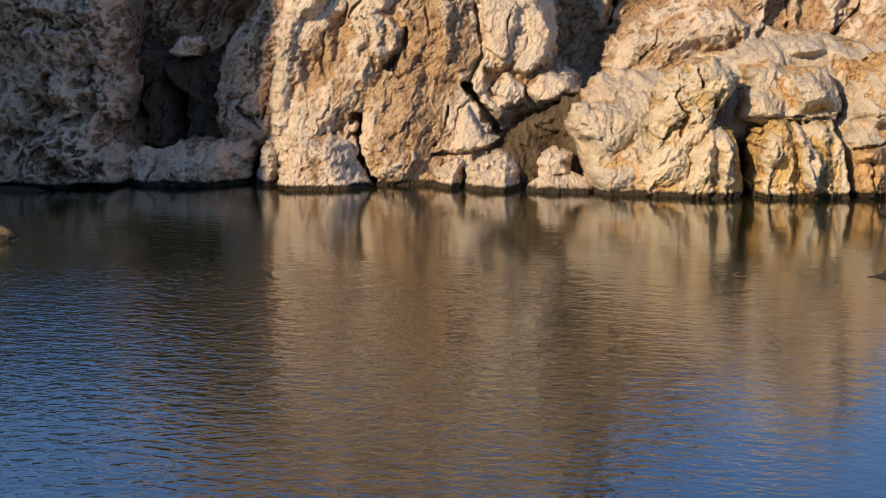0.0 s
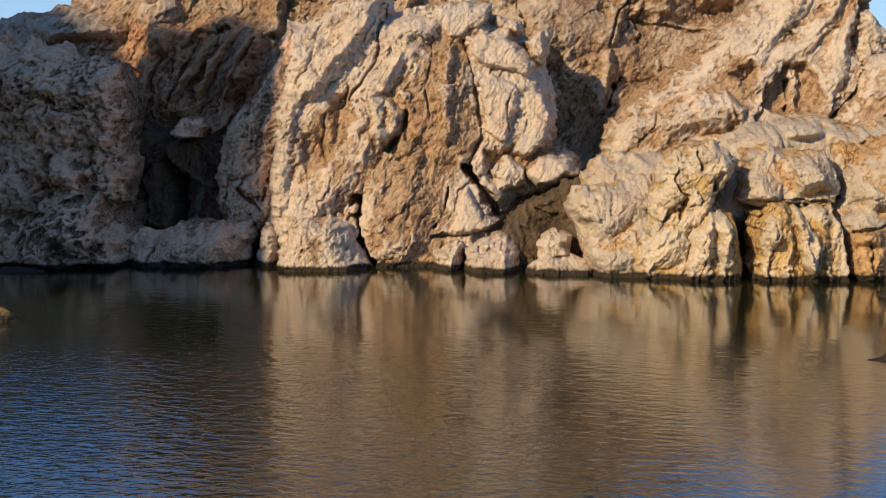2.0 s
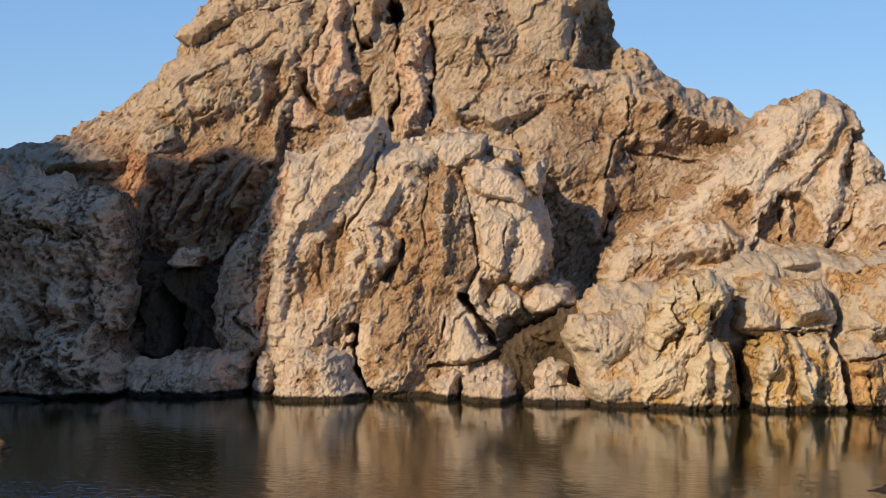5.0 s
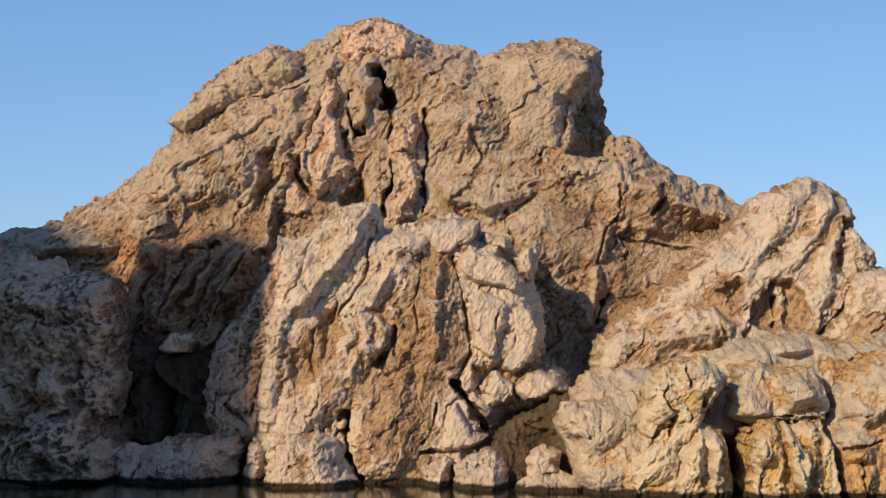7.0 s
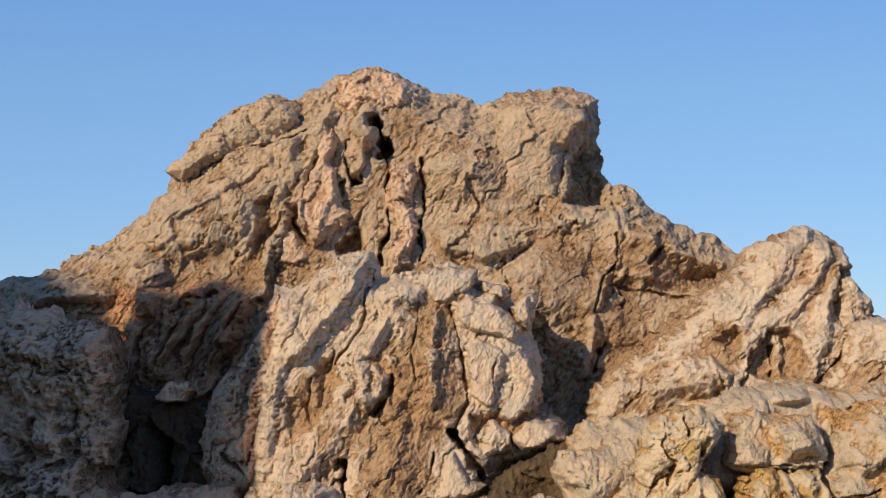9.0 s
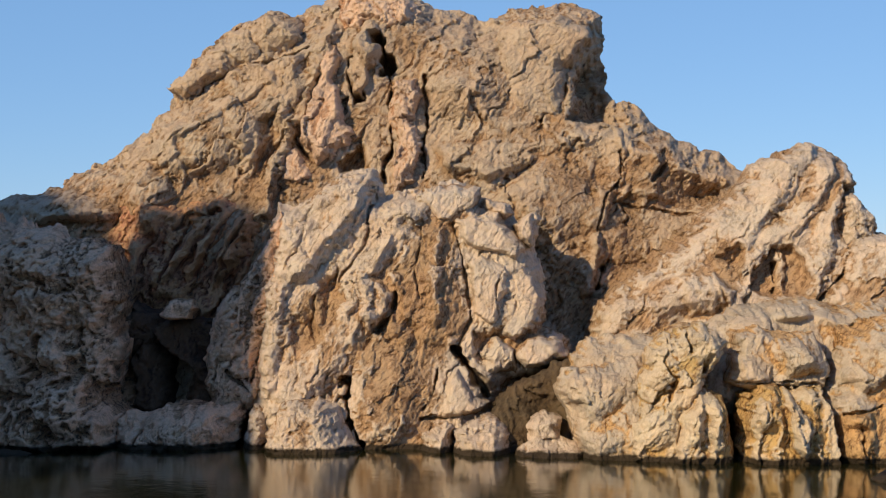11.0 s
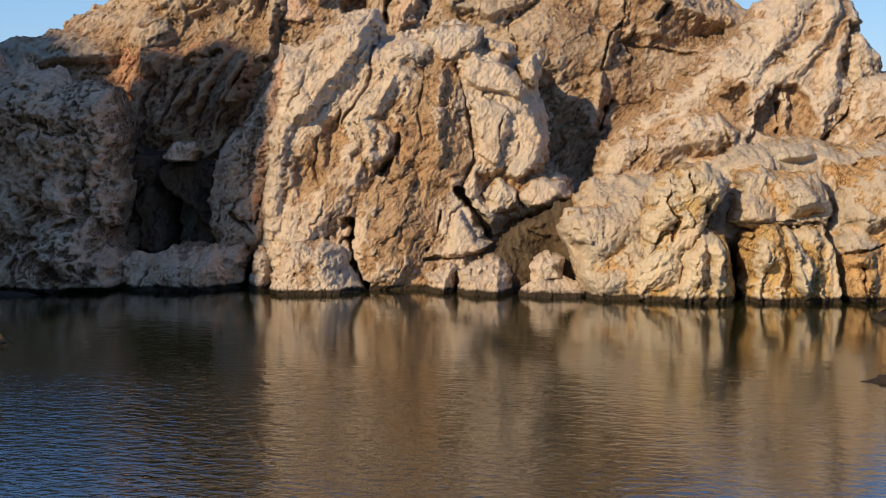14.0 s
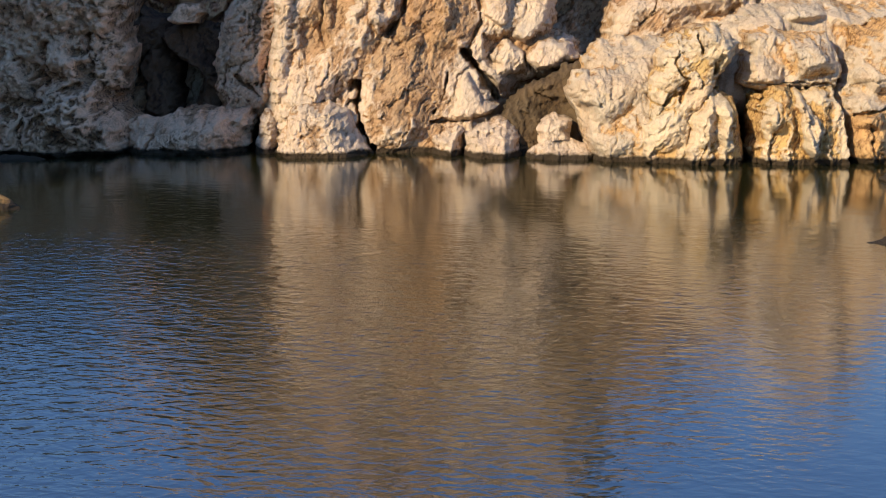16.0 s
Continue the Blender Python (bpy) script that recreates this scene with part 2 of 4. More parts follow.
# ---- building rock ----
def link_mesh(name, verts, faces, material, parent=None, values=None):
    """verts (n, 3), faces (m, 4) or (m, 3) arrays."""
    me = bpy.data.meshes.new(name)
    me.vertices.add(len(verts))
    me.vertices.foreach_set("co", np.asarray(verts, np.float32).ravel())
    sizes = np.concatenate([np.full(len(f), f.shape[1]) for f in faces])
    corners = np.concatenate([f.ravel() for f in faces]).astype(np.int32)
    me.loops.add(len(corners))
    me.loops.foreach_set("vertex_index", corners)
    me.polygons.add(len(sizes))
    me.polygons.foreach_set("loop_start", np.concatenate([[0], np.cumsum(sizes)[:-1]]).astype(np.int32))
    me.polygons.foreach_set("use_smooth", np.ones(len(sizes), bool))
    me.update(calc_edges=True)
    me.validate()
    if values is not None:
        a = me.attributes.new("stain_shade", "FLOAT", "POINT")
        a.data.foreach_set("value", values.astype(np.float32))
    me.materials.append(material)
    ob = new(name, me)
    if parent is not None:
        ob.parent = parent
    return ob


def rock(name, outline, y, material, lean=(0.0, 0.3), bulge=1.0, rim=1.0, res=0.045, lumps=(), cracks=(), slabs=(), ribs=(), grain=(20, 1.8),
         rough=1.0, chunk=1.2, joint=0.16, stain_shade=0.3, stain_shades=(), seed=0, parent=None, back=3.0, pitted=0.0):
    """A mass of rock that faces the pool. outline: its contour in (x, z); y: how far off its middle stands; lean: how
    much its face recedes per metre to the right and upwards; bulge, rim: how far it swells and over what width its
    edges turn back.
    lumps: (x, z, half width, half height, turn, swell); cracks: (x, z, x, z, ..., width, depth);
    slabs: (proud, slope to the right, slope upwards, bevel, contour): flat pieces that stand out or lie deep;
    ribs: (proud, left width, right width, [(x, z), ...]) from the top down; stains of iron and painted shade: (x, z,
    half width, half height, turn, amount).
    back: how deep it reaches behind; pitted: the depth of the large hollows that salt has eaten into it."""
    xs, zs = [p[0] for p in outline], [p[1] for p in outline]
    gx = np.arange(min(xs) - 0.4, max(xs) + 0.4 + res, res)
    gz = np.arange(min(zs) - 0.4, max(zs) + 0.4 + res, res)
    X, Z = np.meshgrid(gx, gz)
    xc, zc = (min(xs) + max(xs)) / 2, (min(zs) + max(zs)) / 2
    wx = fbm(X * 0.9, Z * 0.9, seed + 5, 5) * 0.22 * min(rough, 1.0)
    wz = fbm(X * 0.9 + 40, Z * 0.9, seed + 9, 5) * 0.22 * min(rough, 1.0)
    jag = 0.065 * min(max(rough, 0.15) * 1.6, 1.0) * fbm(X * 3.1, Z * 3.1, seed + 13, 3, 0.6)
    d, hewn = inside(X + wx + jag, Z + wz - jag, outline, seed)
    t = np.clip(hewn / rim + 0.06 * fbm(X * 1.3, Z * 1.3, seed + 3, 3) * (d > 0), 0, 1)
    swell = bulge * (1 - (1 - t) ** 1.7)
    # rotated and stretched grain
    ca, sa = math.cos(radians(grain[0])), math.sin(radians(grain[0]))
    U, V = (X + wx) * ca + (Z + wz) * sa, (-(X + wx) * sa + (Z + wz) * ca) / grain[1]
    add = np.zeros_like(X)
    for lx, lz, lw, lh, turn, h in lumps:
        c, s = math.cos(radians(turn)), math.sin(radians(turn))
        dx, dz = X + wx * 0.8 - lx, Z + wz * 0.8 - lz
        a, b = (dx * c + dz * s) / lw, (-dx * s + dz * c) / lh
        r = 0.35 * np.hypot(a, b)
        facet = np.zeros_like(X)
        for k in range(7):
            th = (k + 0.7 * cell_hash(k, int(lx * 100), seed)) * 6.2832 / 7
            facet = np.maximum(facet, (a * math.cos(th) + b * math.sin(th)) / (0.72 + 0.3 * cell_hash(k, int(lz * 100), seed + 3)))
        p = np.clip((1 - r - 0.65 * facet) / 0.55, 0, 1)
        lean_a, lean_b = 0.5 * (cell_hash(int(lx * 100), 5, seed) - 0.5), -0.15 - 0.35 * cell_hash(int(lx * 100), 9, seed)
        dome = p * np.clip(1 + lean_a * a + lean_b * b, 0.4, 1.5)
        add = np.maximum(add, 0.8 * h * dome) if h > 0 else add + h * dome
    for h, rise_x, rise_z, bevel, edge in slabs:
        e = np.clip(inside(X + wx * 0.6 + jag, Z + wz * 0.6 - jag, edge, seed)[1] / bevel, 0, 1)
        mx, mz = sum(p[0] for p in edge) / len(edge), sum(p[1] for p in edge) / len(edge)
        add += e * (h + rise_x * (X - mx) + rise_z * (Z - mz))
    crest = np.zeros_like(X)
    for h, left, right, line in ribs:
        best = np.full(X.shape, -1.0)
        for (ax, az), (bx, bz) in zip(line, line[1:]):
            ex, ez = bx - ax, bz - az
            px, pz = X + wx + 1.5 * jag - ax, Z + wz - az
            q = np.clip((px * ex + pz * ez) / (ex * ex + ez * ez), 0, 1)
            far = np.hypot(px - q * ex, pz - q * ez)
            best = np.maximum(best, 1 - far / np.where(ex * pz - ez * px > 0, right, left))
        crest = np.maximum(crest, h * np.clip(best, 0, 1) ** 0.85)
    add += crest
    # broken pieces at three sizes with open joints, then flutes, pits and grit, rugged here and smooth there
    rug = np.clip(0.55 + 1.3 * fbm(X * 0.33 + 2, Z * 0.33, seed + 11, 3), 0.2, 1.3)
    open_joint = np.clip(0.35 + 1.6 * fbm(X * 0.5 + 3, Z * 0.5, seed + 15, 2), 0, 1)
    for size, shift, tilt, deep, wide, k in ((1.0, 0.12, 0.55, 0.16, 0.10, 21), (2.5, 0.07, 0.60, 0.07, 0.14, 37), (6.1, 0.035, 0.50, 0.02, 0.2, 39), (13.0, 0.018, 0.45, 0.0, 0.2, 49)):
        gap, own, ox, oy = cells(U / chunk * size + 5 * (size > 1) + wx * size * 0.9, V / chunk * size + wz * size * 0.9, seed + k)
        mask = 1.0 if size < 2 else np.clip(0.45 + 1.5 * fbm(X * 0.55 + k, Z * 0.55, seed + k + 3, 2), 0.15, 1.2)
        add += rough * chunk * mask * (shift * (own - 0.5) + tilt / size * ((own * 7.3 % 1 - 0.5) * ox + (own * 13.7 % 1 - 0.5) * oy)
                                       - deep * open_joint * (1 - np.clip(gap / wide, 0, 1)) ** 1.5)
    bed = U * 0.62 / chunk + 0.55 * fbm(X * 0.4, Z * 0.4 + 5, seed + 17, 4)
    step = bed % 1
    add += rough * joint * chunk * (step - np.clip((step - 0.90) / 0.10, 0, 1) * 1.1) * np.clip(0.3 + 1.5 * fbm(X * 0.3, Z * 0.3 + 9, seed + 19, 2), 0, 1)
    # sharp thin breaks
    gap, own, ox, oy = cells(U / chunk * 1.6 + 3 + wx * 2, V / chunk * 1.6 + wz * 2, seed + 33)
    add -= rough * chunk * 0.13 * np.clip(0.2 + 2.2 * fbm(X * 0.45 + 8, Z * 0.45, seed + 35, 2), 0, 1) * (1 - np.clip(gap / 0.05, 0, 1))
    add += rough * 0.07 * fbm(U * 0.6, V * 0.6, seed + 51, 5, 0.52, ridged=True)
    add += rough * 0.05 * rug * fbm(U * 1.7 + wz * 4, V * 1.5 + wx * 4, seed + 57, 4, 0.62, ridged=True)
    add += rough * 0.03 * (1.3 - rug) * fbm(X * 3.3 + wz * 6, Z * 2.6 + wx * 6, seed + 59, 4, 0.65)
    gap, own, ox, oy = cells(U * 3.0 + wx * 9, V * 3.4 + wz * 9, seed + 41)
    pit = np.clip(1 - np.hypot(ox, oy) / (0.12 + 0.38 * own), 0, 1) * (own > 0.5)
    add -= rough * 0.11 * pit * np.clip(0.35 + 1.8 * fbm(X * 0.8, Z * 0.8 + 7, seed + 45, 2), 0, 1)
    if pitted:
        gap, own, ox, oy = cells(U * 1.05 + wx * 5, V * 1.2 + wz * 5, seed + 43)
        add -= pitted * np.clip(1.15 - np.hypot(ox, oy) / (0.2 + 0.4 * own), 0, 1) ** 0.7 * (own > 0.3)
        add += pitted * 0.5 * fbm(U * 2.2 + wz * 7, V * 2.2 + wx * 7, seed + 47, 3, 0.6, ridged=True)
    add += rough * 0.06 * fbm(U * 5.5, V * 5.5, seed + 61, 3, 0.65)
    for *line, w, depth in cracks:
        far = np.full(X.shape, 99.0)
        pts = list(zip(line[::2], line[1::2]))
        for (ax, az), (bx, bz) in zip(pts, pts[1:]):
            ex, ez = bx - ax, bz - az
            q = np.clip(((X + wx * 0.7 - ax) * ex + (Z + wz * 0.7 - az) * ez) / (ex * ex + ez * ez + 1e-9), 0, 1)
            far = np.minimum(far, np.hypot(X + wx * 0.7 - ax - q * ex, Z + wz * 0.7 - az - q * ez))
        width = w * np.clip(0.62 + 1.1 * fbm(X * 1.1, Z * 1.1, seed + 25, 3), 0.12, 1.25)
        add -= 0.75 * depth * np.clip(1 - (far / width) ** 2, 0, 1)
    Y = y + lean[0] * (X - xc) + lean[1] * (Z - zc) - swell - add * np.clip(d / (0.5 * rim) + 0.25, 0, 1)
    # shade of hollows put into the colour: dark in them, pale on crests
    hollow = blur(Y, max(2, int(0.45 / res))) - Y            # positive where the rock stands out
    st = stain_shade + 0.55 * fbm(X * 0.35 + 9, Z * 0.35, seed + 77, 4) - np.where(hollow > 0, 1, np.clip(d / rim - 0.15, 0.1, 1)) * np.clip(hollow, -0.3, 0.3) * 1.7 - np.clip(blur(Y, 3) - Y, -0.06, 0.06) * 3.0
    for lx, lz, lw, lh, turn, amount in stain_shades:
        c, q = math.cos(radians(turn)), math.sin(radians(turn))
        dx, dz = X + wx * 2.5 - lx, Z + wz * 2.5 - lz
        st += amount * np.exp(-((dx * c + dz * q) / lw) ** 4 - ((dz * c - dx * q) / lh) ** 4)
    # take the outer row of the grid onto the contour
    gzd, gxd = np.gradient(d, res)
    size = np.maximum(np.hypot(gxd, gzd), 0.3)
    push = np.where(d < 0, -d, 0) / size ** 2
    PX, PZ = X + gxd * push, Z + gzd * push
    ok = d > -1.2 * res
    rows, cols = X.shape
    idx = np.arange(rows * cols).reshape(rows, cols)
    keep = ok[:-1, :-1] & ok[1:, :-1] & ok[:-1, 1:] & ok[1:, 1:]
    quads = np.stack([idx[:-1, :-1][keep], idx[:-1, 1:][keep], idx[1:, 1:][keep], idx[1:, :-1][keep]], -1)
    used, flat = np.unique(quads, return_inverse=True)
    quads = flat.reshape(-1, 4)
    co = np.stack([PX.ravel()[used], Y.ravel()[used], PZ.ravel()[used]], -1)
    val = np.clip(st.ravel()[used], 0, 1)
    # sides and back: the open edge goes back in steps and closes
    n = len(co)
    e = np.concatenate([quads[:, [k, (k + 1) % 4]] for k in range(4)])
    key, rev = e[:, 0] * n + e[:, 1], e[:, 1] * n + e[:, 0]
    rim_e = e[~np.isin(key, rev)]
    ring, flat = np.unique(rim_e, return_inverse=True)
    rim_e = flat.reshape(-1, 2)
    base, faces, below = co[ring], [quads], ring
    allco, allval = [co], [val]
    steps = max(4, min(16, int(back / 0.5)))
    for k in range(steps):
        deep = (k + 1) / steps
        shrink = 1 - 0.45 * deep ** 2.2
        nxt = base.copy()
        nxt[:, 1] = np.maximum(y + deep * back + np.maximum(base[:, 1] - y, 0) * (1 - deep * 0.5), base[:, 1] + 0.15 * (k + 1))
        uneven = rough * min(0.9, 0.12 * back) * (fbm(base[:, 0] * 0.5 + base[:, 2] * 0.35 + seed, nxt[:, 1] * 0.55, seed + 81, 4)
                                                  + 0.5 * fbm(base[:, 2] * 0.6 - base[:, 0] * 0.4, nxt[:, 1] * 0.4 + 7, seed + 85, 3, ridged=True) - 0.4)
        arm = np.hypot(base[:, 0] - xc, base[:, 2] - min(zs)) + 0.5
        nxt[:, 0] = xc + (base[:, 0] - xc) * (0.5 + 0.5 * shrink + uneven * np.clip(deep * 3, 0, 1) / arm)
        nxt[:, 2] = min(zs) + (base[:, 2] - min(zs)) * (shrink + uneven * np.clip(deep * 3, 0, 1) / arm)
        at = sum(len(c) for c in allco) + np.arange(len(ring))
        faces.append(np.stack([below[rim_e[:, 1]], below[rim_e[:, 0]], at[rim_e[:, 0]], at[rim_e[:, 1]]], -1))
        allco.append(nxt)
        allval.append(val[ring])
        below = at
    tip = sum(len(c) for c in allco)
    allco.append(nxt.mean(0, keepdims=True))
    allval.append(np.array([stain_shade]))
    faces.append(np.stack([below[rim_e[:, 1]], below[rim_e[:, 0]], np.full(len(rim_e), tip)], -1))
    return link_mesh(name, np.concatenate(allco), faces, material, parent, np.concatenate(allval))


# ---- water ----
pool = link_mesh("water", np.array([(-1500.0, -60, 0), (1500, -60, 0), (1500, 3000, 0), (-1500, 3000, 0)]), [np.array([[0, 1, 2, 3]])], WATER)
tagged(pool, "calm sheltered sea pool with fine wind ripples", "water", kind="structure")

# ---- the rocky hill and its parts ----
hill = new("rocky_hill")
tagged(hill, "weathered limestone hill rising straight from the pool", "rock hill", kind="structure")

rock("hill_face", [(-20.75, 9.01), (-19.37, 9.50), (-18.81, 9.62), (-17.59, 9.73), (-16.64, 10.04), (-16.21, 10.65), (-14.54, 11.33), (-13.74, 12.11), (-13.05, 12.77), (-12.24, 13.70), (-12.25, 14.45), (-11.38, 15.73), (-10.92, 16.42), (-9.94, 17.12), (-8.94, 17.82), (-8.45, 18.25), (-7.54, 18.34), (-6.86, 17.95), (-5.85, 18.54), (-4.95, 19.20), (-4.17, 19.32), (-3.78, 19.61), (-3.26, 19.70), (-2.20, 19.42), (-1.67, 19.08), (-0.62, 18.71)] + [(0.43, 18.38), (1.74, 17.93), (2.52, 18.02), (3.05, 18.39), (4.36, 18.65), (5.67, 18.74), (6.71, 18.46), (7.22, 18.18), (7.39, 17.34), (7.16, 16.23), (7.40, 15.27), (7.47, 14.33), (7.62, 13.79), (8.06, 13.98), (8.69, 13.80), (9.52, 12.87), (10.49, 12.22), (11.20, 11.70), (11.83, 11.65), (12.67, 11.19), (13.37, 10.68), (15.16, 9.13), (17.26, 5.95), (16.44, -1.38), (-19.29, -1.50)],
     74.5, HILL_STONE, lean=(0.0, 0.45), bulge=3.0, rim=2.6, res=0.047, chunk=1.6, joint=0.25, rough=0.82, grain=(-40, 2.4), stain_shade=0.08, seed=1, parent=hill, back=16.0,
     slabs=[(-1.1, 0.0, 0.0, 0.25, [(-4.49, 10.94), (-3.46, 11.94), (-2.97, 11.62), (-3.14, 10.55), (-4.37, 10.40)]), (-2.6, 0.0, 0.0, 0.7, [(5.75, 15.23), (6.58, 16.42), (7.59, 16.69), (7.52, 12.54), (6.19, 12.63), (5.23, 12.88), (5.56, 13.93)]), (0.45, 0.0, -0.25, 0.5, [(-0.57, 11.75), (2.32, 12.06), (5.22, 12.53), (7.15, 12.49), (7.24, 11.78), (6.15, 11.65), (3.98, 11.22), (3.49, 10.73), (1.94, 10.13), (0.15, 10.52)]),
            (-0.3, 0.0, 0.0, 0.5, [(7.50, 9.57), (10.56, 9.34), (9.54, 8.14), (7.62, 7.18), (6.97, 8.36)])] + [(-0.3, -0.33, 0.0, 1.2, [(2.29, 9.55), (4.22, 11.27), (7.12, 11.78), (9.48, 11.05), (12.26, 9.95), (11.71, 8.86), (9.22, 6.72), (6.36, 4.87), (4.56, 6.24), (3.21, 8.11)]), (0.0, -0.3, 0.0, 0.8, [(7.28, 12.54), (8.39, 13.05), (12.95, 9.59), (9.35, 8.85), (7.25, 9.33)]), (0.5, 0.1, 0.1, 0.5, [(-9.56, 15.04), (-6.04, 15.97), (-5.85, 14.27), (-6.86, 12.48), (-8.19, 10.48), (-9.24, 11.97)]), (-0.6, 0.0, 0.0, 0.4, [(-7.84, 12.73), (-6.91, 13.50), (-6.82, 11.73), (-7.45, 10.00), (-8.13, 9.51)])],
     ribs=[(0.9, 0.8, 0.3, [(-6.39, 12.74), (-6.80, 11.35), (-7.21, 10.00), (-7.38, 8.79)]), (0.8, 0.6, 0.3, [(-4.85, 17.17), (-5.17, 15.84), (-5.72, 14.27), (-6.14, 12.74)]), (0.6, 0.8, 0.3, [(7.29, 12.79), (7.47, 11.54), (7.16, 10.05), (6.50, 8.36)]),
           (0.7, 0.5, 0.25, [(6.24, 7.65), (6.08, 6.59), (5.92, 5.55)]), (0.5, 0.8, 0.3, [(9.29, 11.79), (8.97, 10.55), (8.68, 9.57)])],
     lumps=[(-3.34, 16.27, 0.62, 1.48, 0, 1.6),
            (-10.45, 11.86, 2.88, 1.92, 25, 1.2), (4.16, 9.21, 3.07, 2.01, 10, 0.8), (9.44, 10.69, 2.62, 1.67, -20, 0.5),
            (0.86, 14.97, 2.20, 2.69, 0, 1.2), (-15.89, 8.90, 2.59, 0.94, -5, 1.6), (-14.78, 7.24, 2.80, 1.40, 0, -1.5), (-10.54, 6.78, 2.32, 2.09, 30, -2.4), (-12.30, 9.63, 1.07, 1.42, 0, 1.2), 
            (4.75, 5.22, 0.97, 2.42, 28, -7.5), (-10.93, 2.92, 2.95, 2.49, 0, -4.5), (8.35, 8.03, 2.58, 1.41, 25, 0.5), (-8.98, 7.73, 0.94, 2.10, -25, 1)],
     cracks=[(-3.00, 16.78, -2.58, 15.80, -2.31, 14.86, 0.36, 2.2), (-3.42, 14.93, -3.68, 13.72, 0.26, 1.6), (-2.22, 12.50, -2.34, 11.25, -2.46, 10.14, 0.13, 1.0), (-0.79, 14.81, -0.71, 13.47, -0.81, 11.75, -0.89, 10.22, 0.16, 1.1), (-5.13, 14.66, -4.72, 13.45, -4.80, 12.49, 0.16, 1.0), (-9.49, 15.09, -7.74, 15.41, -5.92, 16.10, 0.12, 0.7), (-6.33, 12.13, -5.97, 11.37, -5.65, 11.01, 0.14, 1), (-5.32, 13.98, -5.80, 12.88, 0.17, 0.9), (-3.84, 15.53, -3.74, 14.67, -3.88, 13.57, 0.29, 1.8),
             (-2.89, 16.85, -2.54, 15.74, -2.29, 14.63, 0.34, 2.2)] + [(-2.25, 14.25, -2.15, 12.91, -2.29, 11.45, -2.53, 10.48, 0.15, 1.2), (4.22, 12.82, 5.18, 14.20, 5.47, 15.41, 0.17, 0.9), (6.31, 8.00, 6.66, 9.17, 7.36, 10.34, 7.47, 11.51, 0.09, 0.6), (8.88, 10.29, 9.55, 11.07, 0.17, 0.9), (-7.65, 10.11, -7.19, 11.29, -6.72, 12.24, 0.12, 0.7), (6.33, 5.57, 6.78, 6.83, 0.21, 1.4), (7.18, 9.20, 10.70, 8.74, 0.09, 0.5), (-11.20, 7.24, -10.52, 8.63, -9.36, 8.87, 0.19, 0.9), (-9.28, 6.32, -8.38, 7.93, 0.18, 1)],
     # brown staining, plus shade put into the gully and the right-hand face
     stain_shades=[(-14.98, 9.36, 2.6, 1.0, 0, 0.4), (9.42, 10.06, 2.6, 1.6, -35, 0.15), (6.52, 8.84, 3.2, 2.6, -25, 0.32), (9.45, 10.55, 2.2, 1.4, -35, 0.25), (6.00, 14.06, 0.8, 1.6, 0, 0.5), (-3.52, 13.40, 2.18, 2.91, 0, 0.45), (-6.79, 10.88, 1.43, 1.43, 0, 0.5), (4.76, 13.94, 2.19, 1.70, 30, 0.3), (-10.58, 7.25, 3.73, 2.56, 0, 0.6), (-11.95, 9.64, 1.18, 1.66, 0, 0.35), (-3.15, 18.42, 1.50, 1.00, 0, 0.6), (5.69, 5.91, 1.39, 1.62, 0, 0.4), (4.98, 5.22, 1.38, 1.84, 30, 0.5)])

